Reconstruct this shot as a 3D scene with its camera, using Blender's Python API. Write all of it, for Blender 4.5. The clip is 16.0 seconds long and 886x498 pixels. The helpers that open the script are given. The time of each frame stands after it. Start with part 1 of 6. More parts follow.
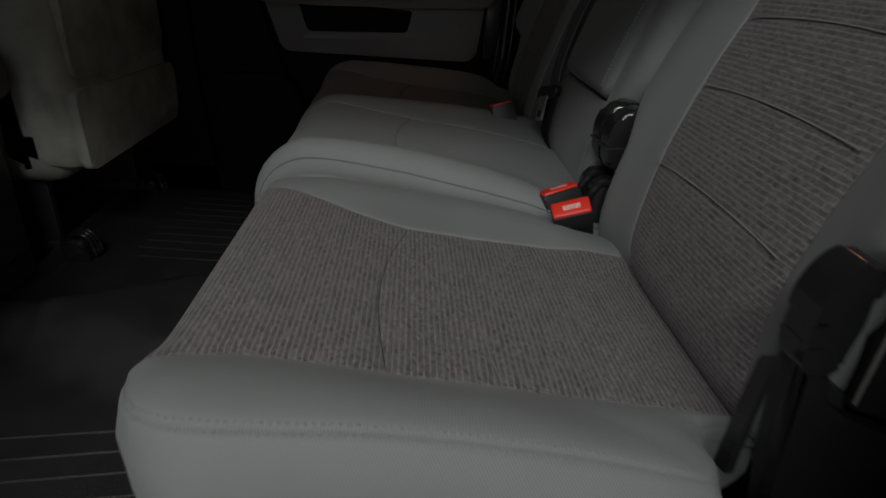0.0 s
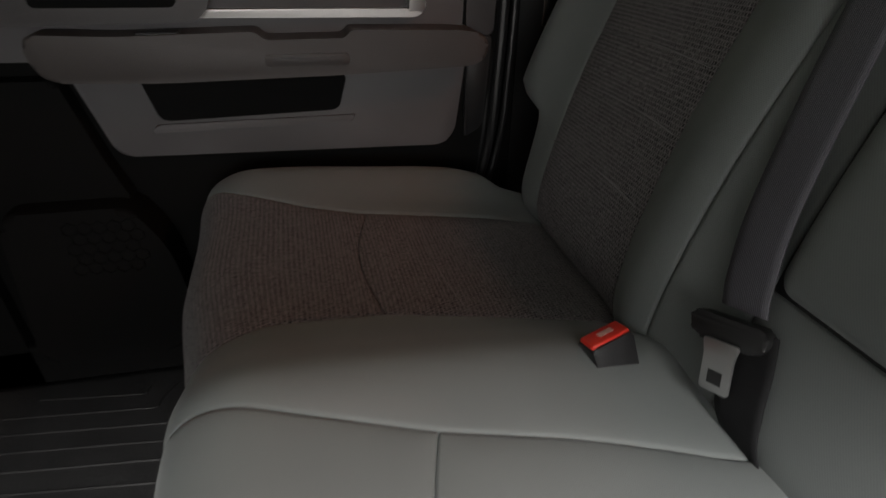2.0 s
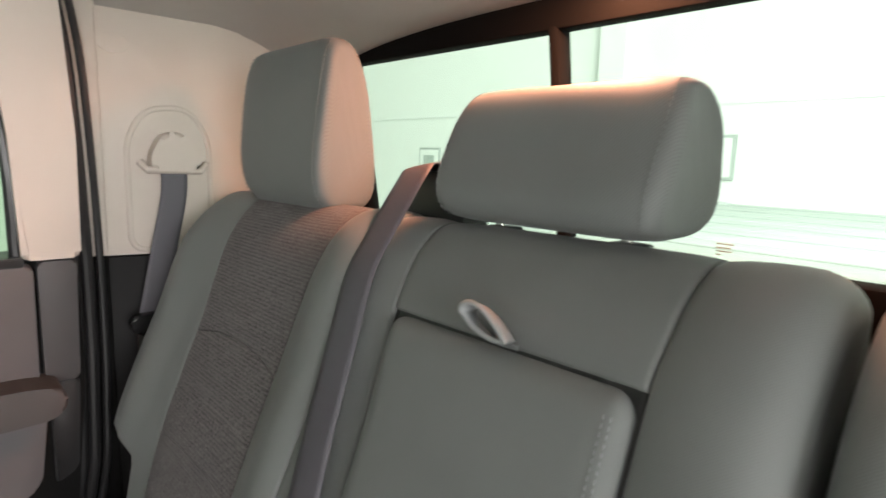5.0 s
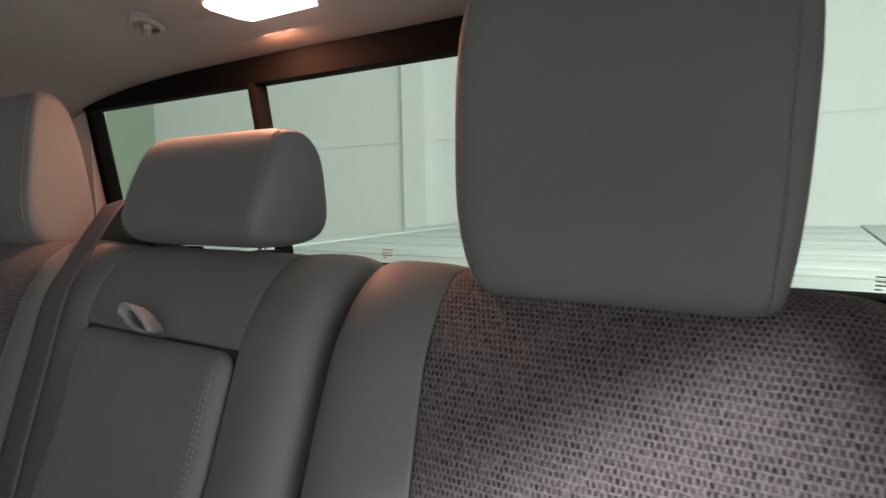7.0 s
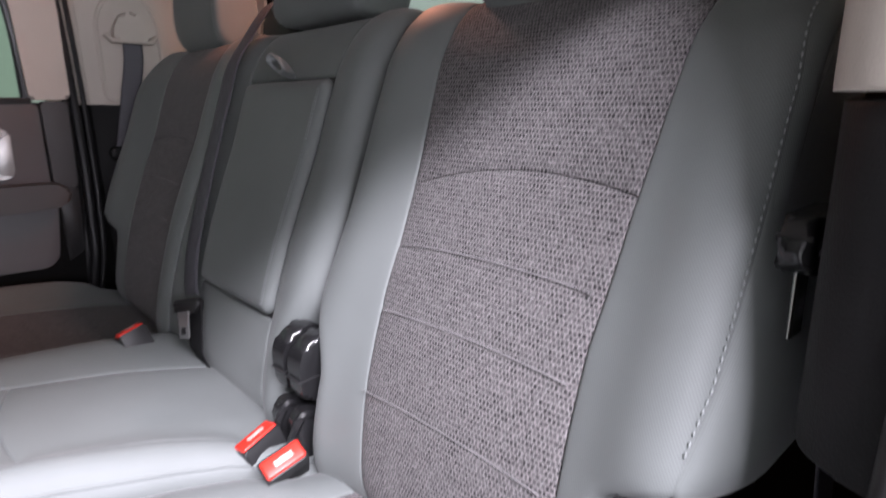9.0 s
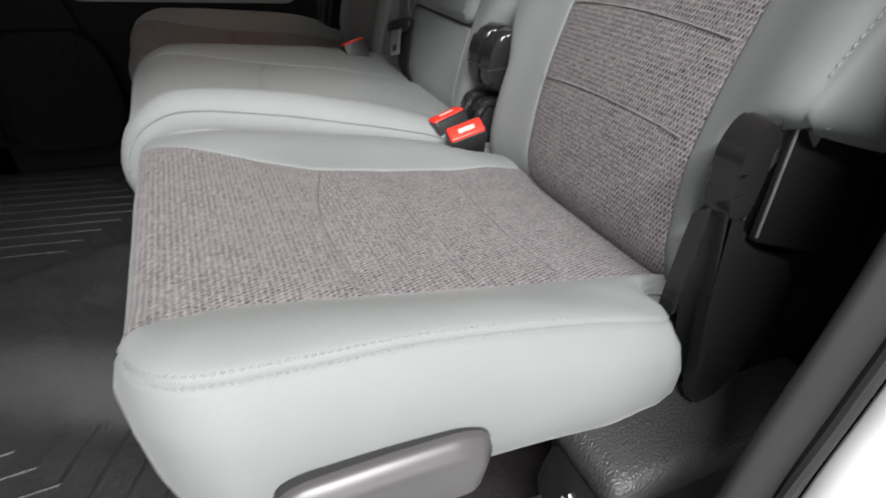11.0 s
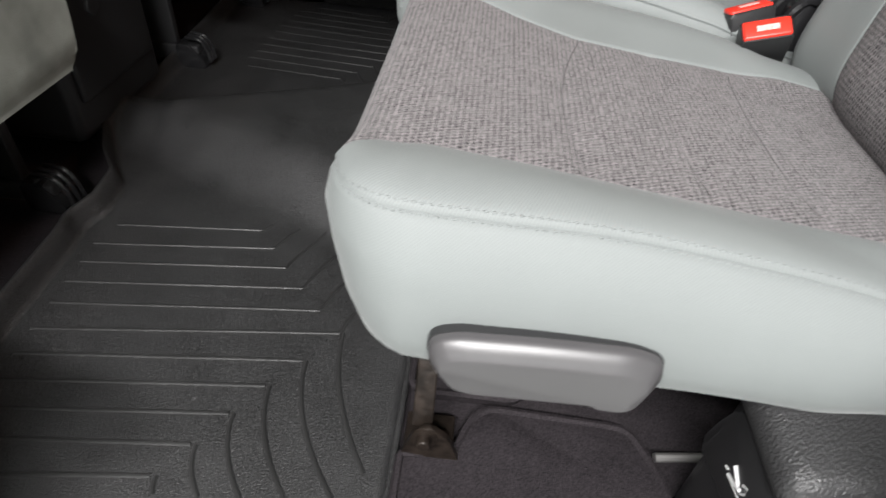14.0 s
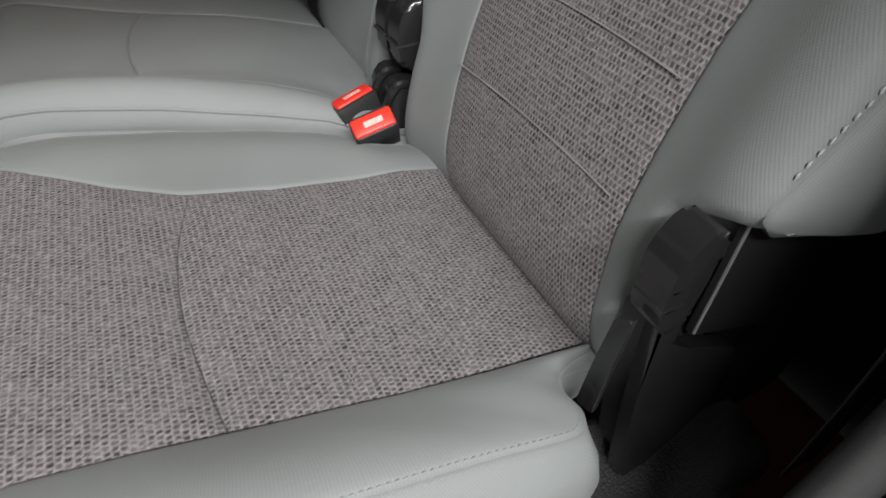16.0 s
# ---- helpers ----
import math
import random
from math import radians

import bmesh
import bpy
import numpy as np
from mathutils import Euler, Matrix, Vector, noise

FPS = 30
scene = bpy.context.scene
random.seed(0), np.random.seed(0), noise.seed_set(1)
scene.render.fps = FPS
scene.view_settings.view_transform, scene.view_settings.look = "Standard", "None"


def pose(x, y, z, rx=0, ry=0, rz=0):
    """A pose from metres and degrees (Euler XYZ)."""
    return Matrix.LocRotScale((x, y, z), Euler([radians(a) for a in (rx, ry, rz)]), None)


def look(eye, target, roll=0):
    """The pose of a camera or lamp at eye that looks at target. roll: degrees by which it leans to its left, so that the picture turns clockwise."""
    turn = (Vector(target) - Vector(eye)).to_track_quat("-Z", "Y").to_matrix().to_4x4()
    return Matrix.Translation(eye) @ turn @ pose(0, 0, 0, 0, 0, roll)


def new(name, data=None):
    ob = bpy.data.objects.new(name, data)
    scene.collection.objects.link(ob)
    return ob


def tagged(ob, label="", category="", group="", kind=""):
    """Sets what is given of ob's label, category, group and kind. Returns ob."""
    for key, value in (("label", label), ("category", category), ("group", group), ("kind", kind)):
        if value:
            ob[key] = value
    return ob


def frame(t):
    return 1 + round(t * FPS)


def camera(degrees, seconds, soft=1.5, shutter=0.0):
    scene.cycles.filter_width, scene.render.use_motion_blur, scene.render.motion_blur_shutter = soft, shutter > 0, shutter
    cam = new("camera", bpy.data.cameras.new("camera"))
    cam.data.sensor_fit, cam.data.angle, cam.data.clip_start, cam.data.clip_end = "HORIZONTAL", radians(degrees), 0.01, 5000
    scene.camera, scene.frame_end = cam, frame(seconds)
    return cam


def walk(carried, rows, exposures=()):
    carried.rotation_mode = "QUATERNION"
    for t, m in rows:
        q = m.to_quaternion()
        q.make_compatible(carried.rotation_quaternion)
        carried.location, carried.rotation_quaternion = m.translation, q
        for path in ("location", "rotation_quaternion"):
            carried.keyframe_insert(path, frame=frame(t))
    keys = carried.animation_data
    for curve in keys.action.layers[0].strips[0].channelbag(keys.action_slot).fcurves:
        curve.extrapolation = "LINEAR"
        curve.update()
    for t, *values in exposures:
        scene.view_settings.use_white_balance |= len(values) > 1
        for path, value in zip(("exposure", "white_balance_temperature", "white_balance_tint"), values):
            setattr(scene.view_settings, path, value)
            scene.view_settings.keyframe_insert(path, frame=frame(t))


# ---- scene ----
cam = camera(74.4, 16.0, soft=1.5, shutter=0.3)
PATH = [
    (0, (0.287, -0.259, 0.675), (0.406, 1.531, -0.208), 3.1),
    (0.5, (0.229, -0.051, 0.693), (0.457, 1.712, -0.223), 2.6),
    (0.8, (0.179, 0.07, 0.716), (0.474, 1.826, -0.192), 2.4),
    (1, (0.156, 0.177, 0.727), (0.499, 1.903, -0.223), 2.3),
    (1.5, (0.165, 0.377, 0.754), (0.543, 2.078, -0.227), 1.5),
    (2, (0.202, 0.523, 0.764), (0.635, 2.216, -0.21), 1.4),
    (2.5, (0.262, 0.633, 0.736), (0.844, 2.283, -0.232), 0.9),
    (3, (0.27, 0.655, 0.733), (1.067, 2.23, -0.207), 1.5),
    (3.5, (0.284, 0.62, 0.791), (1.2, 2.2, -0.024), 1.2),
    (4, (0.309, 0.554, 0.892), (1.348, 2.158, 0.301), 1.3),
    (4.5, (0.333, 0.486, 0.956), (1.519, 2.051, 0.576), 1.8),
    (5, (0.348, 0.42, 0.982), (1.684, 1.876, 0.675), 1.6),
    (5.2, (0.356, 0.39, 0.99), (1.758, 1.787, 0.705), 1.6),
    (7.5, (0.324, 0.081, 0.967), (2.028, 1.109, 0.771), -1.4),
    (8.2, (0.265, -0.014, 0.894), (1.881, 1.143, 0.674), -1.0),
    (8.6, (0.245, -0.081, 0.847), (1.702, 1.246, 0.506), -1.5),
    (9, (0.24, -0.129, 0.797), (1.539, 1.307, 0.295), -0.9),
    (9.2, (0.255, -0.155, 0.774), (1.441, 1.346, 0.192), -1.4),
    (11.3, (0.126, -0.294, 0.632), (0.656, 1.323, -0.419), 3.3),
    (11.5, (0.105, -0.311, 0.613), (0.473, 1.328, -0.473), 3.1),
    (12, (0.086, -0.317, 0.599), (0.11, 1.267, -0.622), 2.5),
    (12.5, (0.097, -0.31, 0.598), (0.003, 1.209, -0.699), 2.6),
    (13, (0.103, -0.302, 0.594), (-0.016, 1.18, -0.743), 2.8),
    (13.5, (0.121, -0.292, 0.61), (0.009, 1.179, -0.739), 3.3),
    (14, (0.179, -0.257, 0.622), (0.122, 1.245, -0.698), 4.9),
    (14.5, (0.246, -0.205, 0.695), (0.339, 1.257, -0.667), 2.7),
    (15, (0.247, -0.198, 0.718), (0.737, 1.216, -0.61), 3.1),
    (15.5, (0.253, -0.177, 0.721), (0.897, 1.199, -0.579), 3.1),
    (16, (0.297, -0.13, 0.734), (0.998, 1.194, -0.591), 3.2),
]
walk(cam, [(t, look(eye, target, roll)) for t, eye, target, roll in PATH],
     exposures=[(0, -2.6, 6500, 11), (0.5, -1.95, 6500, 14), (1.0, -1.55, 6500, 11), (1.5, -1.05, 6500, 11), (2.0, -0.4, 6600, 10), (2.5, 0.28, 6700, 10), (3.0, 0.82, 6600, 10),
                (3.5, 1.48, 6600, 12), (4.0, 1.75, 6600, 15), (4.5, 1.8, 6450, 17), (5.0, 1.5, 6600, 12), (7.3, 0.30, 6400, 21), (8.0, 0.36, 6300, 24), (8.5, 0.38, 6250, 26), (9.0, 0.26, 6080, 22),
                (11.3, -0.42, 6500, 11), (12.0, -0.6, 6500, 11), (12.5, -0.58, 6500, 10), (13.5, -0.35, 6450, 9), (14.5, -0.32, 6500, 10), (15.0, -0.33, 6500, 10), (15.5, -0.45, 6500, 10), (16.0, -0.8, 6500, 11)])

# ---- light: bright showroom round the cab, the open rear door and one dome lamp ----
world = bpy.data.worlds.new("showroom_light")
scene.world = world
world.use_nodes = True
wn = world.node_tree.nodes
wn["Background"].inputs["Color"].default_value = (1.0, 0.99, 0.97, 1)
wn["Background"].inputs["Strength"].default_value = 0.78


def area_lamp(name, eye, target, sx, sy, watts, color):
    data = bpy.data.lights.new(name, "AREA")
    data.shape, data.size, data.size_y, data.energy, data.color = "RECTANGLE", sx, sy, watts, color
    ob = new(name, data)
    ob.matrix_world = look(eye, target)
    return ob


area_lamp("showroom_lamp", (-0.10, -1.75, 2.45), (0.42, 0.2, 0.5), 1.9, 0.15, 290, (1.0, 0.98, 0.97))
# unseen soft light, added to brighten what faces the open doorway
area_lamp("doorway_fill_lamp", (0.2, -3.4, 1.15), (0.3, 0.5, 0.75), 3.0, 0.9, 70, (1.0, 0.985, 0.97))
area_lamp("dome_bulb", (0.935, 0.82, 1.220), (0.935, 0.82, 0), 0.10, 0.06, 2.5, (1.0, 0.38, 0.19))

# ---- materials ----
MATS = {}


def nodes_of(name, rough=0.5, metal=0.0, color=(0.5, 0.5, 0.5), spec=0.5):
    m = bpy.data.materials.new(name)
    m.use_nodes = True
    nt = m.node_tree
    b = nt.nodes["Principled BSDF"]
    b.inputs["Base Color"].default_value = (*color, 1)
    b.inputs["Roughness"].default_value = rough
    b.inputs["Metallic"].default_value = metal
    b.inputs["Specular IOR Level"].default_value = spec
    MATS[name] = m
    return m, nt, b


def node(nt, kind, **inputs):
    n = nt.nodes.new(kind)
    for key, value in inputs.items():
        n.inputs[key.replace("_", " ")].default_value = value
    return n


def mixed(nt, fac, a, b, blend="MIX"):
    n = nt.nodes.new("ShaderNodeMix")
    n.data_type, n.blend_type = "RGBA", blend
    for slot, value in ((0, fac), (6, a), (7, b)):
        if isinstance(value, bpy.types.NodeSocket):
            nt.links.new(value, n.inputs[slot])
        elif slot == 0:
            n.inputs[0].default_value = value
        else:
            n.inputs[slot].default_value = (*value, 1)
    return n.outputs[2]


def maths(nt, op, a, b=0.0):
    n = nt.nodes.new("ShaderNodeMath")
    n.operation = op
    for i, value in enumerate((a, b)):
        if isinstance(value, bpy.types.NodeSocket):
            nt.links.new(value, n.inputs[i])
        else:
            n.inputs[i].default_value = value
    return n.outputs[0]


def ramp(nt, fac, lo, hi):
    n = nt.nodes.new("ShaderNodeMapRange")
    n.inputs[1].default_value, n.inputs[2].default_value = lo, hi
    nt.links.new(fac, n.inputs[0])
    return n.outputs[0]


def coord(nt, kind, scale=(1, 1, 1), rot=0):
    tc = nt.nodes.new("ShaderNodeTexCoord")
    mp = nt.nodes.new("ShaderNodeMapping")
    mp.inputs["Scale"].default_value = scale
    mp.inputs["Rotation"].default_value = (0, 0, rot)
    nt.links.new(tc.outputs[kind], mp.inputs[0])
    return mp.outputs[0]


def noise_of(nt, vec, scale, detail=2.0, rough=0.5):
    n = node(nt, "ShaderNodeTexNoise", Scale=scale, Detail=detail, Roughness=rough)
    nt.links.new(vec, n.inputs["Vector"])
    return n.outputs["Fac"]


def bump(nt, b, height, strength, distance):
    n = node(nt, "ShaderNodeBump", Strength=strength, Distance=distance)
    nt.links.new(height, n.inputs["Height"])
    nt.links.new(n.outputs[0], b.inputs["Normal"])


def plain(name, color, rough, spec=0.5, grain=0.0, scale=400.0, var=0.12, metal=0.0, blotch=6.0, speck=0.0, pit=0.001):
    """A moulded or painted surface: grained, with broad uneven wear."""
    m, nt, b = nodes_of(name, rough, metal, color, spec)
    vec = coord(nt, "Object")
    big, fine = noise_of(nt, vec, blotch, 3), noise_of(nt, vec, scale, 2)
    dark = tuple(c * (1 - var) for c in color)
    light = tuple(min(1, c * (1 + var)) for c in color)
    tone = mixed(nt, ramp(nt, big, 0.3, 0.7), dark, light)
    if speck:
        tone = mixed(nt, ramp(nt, noise_of(nt, vec, scale * 0.8, 3, 0.7), 0.35, 0.68), tuple(c * (1 - speck) for c in color), tuple(min(1, c * (1 + 1.6 * speck)) for c in color))
        tone = mixed(nt, 0.35, tone, mixed(nt, ramp(nt, big, 0.3, 0.7), dark, light))
        patchy = maths(nt, "ADD", maths(nt, "MULTIPLY", fine, 0.7), maths(nt, "MULTIPLY", big, 0.3))
        nt.links.new(ramp2(nt, patchy, rough * 0.6, min(1, rough * 1.7)), b.inputs["Roughness"])
    else:
        nt.links.new(ramp2(nt, big, rough * 0.88, min(1, rough * 1.12)), b.inputs["Roughness"])
    nt.links.new(tone, b.inputs["Base Color"])
    if grain:
        bump(nt, b, fine, grain, pit)
    return m


def ramp2(nt, fac, lo, hi):
    n = nt.nodes.new("ShaderNodeMapRange")
    n.inputs[1].default_value, n.inputs[2].default_value = 0.3, 0.7
    n.inputs[3].default_value, n.inputs[4].default_value = lo, hi
    nt.links.new(fac, n.inputs[0])
    return n.outputs[0]


def seat_cloth(name, color):
    """Tightly woven grey-green upholstery with a fine diagonal rib."""
    m, nt, b = nodes_of(name, 0.62, 0, color, 0.35)
    vec = coord(nt, "UV", (1, 1, 1), radians(35))
    w = node(nt, "ShaderNodeTexWave", Scale=150.0, Distortion=0.5, Detail=1.0)
    nt.links.new(vec, w.inputs["Vector"])
    w2 = node(nt, "ShaderNodeTexWave", Scale=190.0, Distortion=0.4, Detail=1.0)
    nt.links.new(coord(nt, "UV", (1, 1, 1), radians(-52)), w2.inputs["Vector"])
    rib = maths(nt, "MULTIPLY", w.outputs["Fac"], maths(nt, "ADD", maths(nt, "MULTIPLY", w2.outputs["Fac"], 0.7), 0.3))
    o = coord(nt, "Object")
    big, mid = noise_of(nt, o, 5, 3), noise_of(nt, o, 60, 3)
    c = mixed(nt, ramp(nt, big, 0.3, 0.7), tuple(k * 0.9 for k in color), tuple(k * 1.08 for k in color))
    c = mixed(nt, maths(nt, "MULTIPLY", rib, 0.34), c, tuple(k * 0.55 for k in color))
    nt.links.new(c, b.inputs["Base Color"])
    b.inputs["Sheen Weight"].default_value = 0.12
    b.inputs["Sheen Roughness"].default_value = 0.4
    bump(nt, b, maths(nt, "ADD", rib, maths(nt, "MULTIPLY", mid, 1.5)), 0.14, 0.0008)
    return m


def insert_cloth(name):
    """Coarse woven insert: pale yarn with rows of short dark dashes that come and go."""
    m, nt, b = nodes_of(name, 0.9, 0, (0.1, 0.1, 0.1), 0.2)
    vec = coord(nt, "UV")
    br = nt.nodes.new("ShaderNodeTexBrick")
    br.offset, br.squash = 0.5, 1.0
    for key, value in (("Scale", 1.0), ("Mortar Size", 0.0014), ("Mortar Smooth", 0.8), ("Brick Width", 0.0042), ("Row Height", 0.0052), ("Bias", 0.0)):
        br.inputs[key].default_value = value
    wob = node(nt, "ShaderNodeTexNoise", Scale=170.0, Detail=1.0)
    nt.links.new(vec, wob.inputs["Vector"])
    shift = nt.nodes.new("ShaderNodeVectorMath")
    shift.operation = "MULTIPLY_ADD"
    nt.links.new(wob.outputs["Color"], shift.inputs[0])
    shift.inputs[1].default_value = (0.0022, 0.0022, 0)
    nt.links.new(vec, shift.inputs[2])
    nt.links.new(shift.outputs[0], br.inputs["Vector"])
    dash = br.outputs["Fac"]
    fine = noise_of(nt, vec, 1100, 2)
    weft = noise_of(nt, coord(nt, "UV", (1, 0.12, 1)), 420, 2)
    patchy = noise_of(nt, coord(nt, "UV", (1.0, 0.5, 1)), 190, 2)
    cloud = noise_of(nt, vec, 38, 3)
    yarn = mixed(nt, ramp(nt, fine, 0.3, 0.7), (0.095, 0.090, 0.091), (0.245, 0.234, 0.235))
    yarn = mixed(nt, ramp(nt, weft, 0.35, 0.65), yarn, (0.185, 0.168, 0.172))
    gone = ramp(nt, maths(nt, "ADD", maths(nt, "MULTIPLY", patchy, 0.6), maths(nt, "MULTIPLY", cloud, 0.4)), 0.42, 0.60)
    br.inputs["Color1"].default_value, br.inputs["Color2"].default_value, br.inputs["Mortar"].default_value = (0, 0, 0, 1), (1, 1, 1, 1), (0.5, 0.5, 0.5, 1)
    gone = maths(nt, "MAXIMUM", gone, ramp(nt, br.outputs["Color"], 0.55, 1.1))
    hole = mixed(nt, gone, (0.025, 0.024, 0.025), (0.112, 0.106, 0.108))
    blot = ramp2(nt, noise_of(nt, coord(nt, "UV", (1.0, 0.6, 1)), 330, 3, 0.65), 0.58, 1.48)
    weave = nt.nodes.new("ShaderNodeVectorMath")
    weave.operation = "SCALE"
    nt.links.new(mixed(nt, dash, hole, yarn), weave.inputs[0])
    nt.links.new(blot, weave.inputs["Scale"])
    nt.links.new(weave.outputs[0], b.inputs["Base Color"])
    b.inputs["Sheen Weight"].default_value = 0.1
    bump(nt, b, maths(nt, "ADD", dash, maths(nt, "MULTIPLY", fine, 0.8)), 0.35, 0.0010)
    return m


def webbing(name, color):
    m, nt, b = nodes_of(name, 0.5, 0, color, 0.4)
    w = node(nt, "ShaderNodeTexWave", Scale=180.0, Distortion=0.3)
    nt.links.new(coord(nt, "UV"), w.inputs["Vector"])
    nt.links.new(mixed(nt, w.outputs["Fac"], tuple(k * 0.6 for k in color), tuple(k * 1.2 for k in color)), b.inputs["Base Color"])
    bump(nt, b, w.outputs["Fac"], 0.4, 0.0006)
    return m


def pane_glass(name, tint):
    m = bpy.data.materials.new(name)
    m.use_nodes = True
    nt = m.node_tree
    nt.nodes.remove(nt.nodes["Principled BSDF"])
    tr = nt.nodes.new("ShaderNodeBsdfTransparent")
    tr.inputs[0].default_value = (*tint, 1)
    gl = nt.nodes.new("ShaderNodeBsdfGlossy")
    gl.inputs["Roughness"].default_value = 0.02
    fr = node(nt, "ShaderNodeLayerWeight", Blend=0.5)
    mx = nt.nodes.new("ShaderNodeMixShader")
    sheen = maths(nt, "ADD", maths(nt, "MULTIPLY", maths(nt, "POWER", fr.outputs["Facing"], 5.0), 0.6), 0.004)
    nt.links.new(sheen, mx.inputs[0])
    nt.links.new(tr.outputs[0], mx.inputs[1])
    nt.links.new(gl.outputs[0], mx.inputs[2])
    nt.links.new(mx.outputs[0], nt.nodes["Material Output"].inputs[0])
    return m


def glow(name, color, strength):
    m, nt, b = nodes_of(name, 0.4, 0, color)
    b.inputs["Emission Color"].default_value = (*color, 1)
    b.inputs["Emission Strength"].default_value = strength
    return m


GREY = seat_cloth("grey_green_upholstery", (0.180, 0.195, 0.192))
INSERT = insert_cloth("woven_insert")
STITCH = plain("grey_thread", (0.30, 0.32, 0.32), 0.8)
FLOCK = plain("grey_seat_back_cloth", (0.25, 0.26, 0.235), 0.95, 0.2, 0.5, 500, 0.25, blotch=14)
BLACK = plain("black_plastic", (0.020, 0.020, 0.021), 0.42, 0.5, 0.15, 700)
TRIMBLACK = plain("dark_trim_plastic", (0.009, 0.009, 0.0095), 0.6, 0.25, 0.4, 600)
BLACKGRAIN = plain("black_grained_vinyl", (0.048, 0.048, 0.049), 0.36, 0.5, 1.0, 400, pit=0.002)
DARKWEB = plain("black_webbing", (0.010, 0.010, 0.011), 0.7, 0.25, 0.4, 900)
JAMBTRIM = plain("jamb_trim_plastic", (0.016, 0.016, 0.0165), 0.55, 0.35, 0.25, 600)
DARKGREY = plain("dark_grey_plastic", (0.055, 0.053, 0.055), 0.5, 0.45, 0.3, 700)
DOORGREY = plain("grey_door_plastic", (0.098, 0.094, 0.098), 0.5, 0.45, 0.25, 700)
ARMREST = plain("brown_grey_soft_plastic", (0.060, 0.054, 0.053), 0.5, 0.45, 0.3, 500)
BEIGE = plain("beige_trim_plastic", (0.60, 0.54, 0.48), 0.55, 0.4, 0.2, 600, 0.05)
ROOFCLOTH = plain("pale_headliner_cloth", (0.50, 0.465, 0.44), 0.95, 0.2, 0.6, 900, 0.05)
RUBBER = plain("black_rubber", (0.0195, 0.0195, 0.0198), 0.36, 0.55, 0.9, 520, 0.35, blotch=14, speck=0.95, pit=0.0016)
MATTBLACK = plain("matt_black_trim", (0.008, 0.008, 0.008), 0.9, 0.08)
TONGUE = plain("brushed_steel", (0.50, 0.50, 0.50), 0.30, metal=0.8)
SEAL = plain("black_rubber_seal", (0.016, 0.016, 0.017), 0.38)
GLOSSBLACK = plain("glossy_black_plastic", (0.014, 0.014, 0.015), 0.19, 0.55, 0.05, 500)
THREAD = plain("grey_green_thread", (0.185, 0.199, 0.196), 0.8)
PALEYARN = plain("pale_tuck_yarn", (0.205, 0.197, 0.199), 0.9, 0.2, 0.5, 900, 0.3)
GREENWALL = plain("pale_green_wall_paint", (0.28, 0.35, 0.27), 0.7, var=0.03)
CARPET = plain("charcoal_carpet", (0.022, 0.019, 0.021), 1.0, 0.1, 1.0, 700, 0.3, blotch=25, speck=0.8)
RED = plain("red_button_plastic", (0.75, 0.035, 0.02), 0.35)
CHROME = plain("bright_steel", (0.75, 0.75, 0.75), 0.18, metal=1.0)
SILVER = plain("satin_silver_trim", (0.44, 0.43, 0.42), 0.40, metal=0.85)
RIBRUBBER = plain("rubber_rib", (0.017, 0.017, 0.017), 0.42, 0.5, 0.5, 500, 0.3)
LEVERGREY = plain("grey_lever_plastic", (0.060, 0.058, 0.060), 0.36, 0.5, 0.06, 900)
BROWNSTEEL = plain("rusty_painted_steel", (0.019, 0.014, 0.011), 0.42, 0.5, 0.6, 120, 0.6, 0.4, blotch=60)
BELT = webbing("dark_belt_webbing", (0.112, 0.109, 0.126))
BODYWHITE = plain("white_body_paint", (0.62, 0.63, 0.64), 0.25)
WHITE = plain("white_print", (0.75, 0.75, 0.75), 0.5)
PINKPRINT = plain("worn_pink_print", (0.72, 0.42, 0.38), 0.5, var=0.3, blotch=300)
GLASS = pane_glass("green_tinted_glass", (0.87, 0.95, 0.90))
WALLWHITE = plain("white_wall_paint", (0.60, 0.63, 0.60), 0.7, var=0.03)
JOINTGREY = plain("grey_joint_strip", (0.22, 0.25, 0.23), 0.6)
WALLJOINT = plain("pale_wall_joint", (0.62, 0.65, 0.63), 0.6)
COVER = plain("silver_green_bed_cover", (0.31, 0.35, 0.325), 0.45, var=0.06)
LENS = glow("lit_lamp_lens", (1.0, 0.66, 0.58), 6.0)


# ---- builders ----
def mesh_object(name, verts, faces, mat, parent=None, label="", uv=None, smooth=True):
    me = bpy.data.meshes.new(name)
    me.from_pydata([tuple(v) for v in verts], [], faces)
    if uv:
        layer = me.uv_layers.new(name="UVMap")
        for loop in me.loops:
            layer.data[loop.index].uv = uv[loop.vertex_index]
    bm = bmesh.new()
    bm.from_mesh(me)
    bmesh.ops.recalc_face_normals(bm, faces=bm.faces)
    bm.to_mesh(me)
    bm.free()
    me.polygons.foreach_set("use_smooth", [smooth] * len(me.polygons))
    me.materials.append(mat)
    ob = new(name, me)
    if parent:
        ob.parent = parent
    if label:
        ob["label"] = label
    return ob


def part(name, bm, mat, parent=None, label="", sharp=35):
    me = bpy.data.meshes.new(name)
    bmesh.ops.recalc_face_normals(bm, faces=bm.faces)
    bm.to_mesh(me)
    bm.free()
    me.materials.append(mat)
    me.polygons.foreach_set("use_smooth", [True] * len(me.polygons))
    me.set_sharp_from_angle(angle=radians(sharp))
    ob = new(name, me)
    if parent:
        ob.parent = parent
    if label:
        ob["label"] = label
    return ob


def thing(name, label, category, group="", kind=""):
    return tagged(new(name), label, category, group, kind)


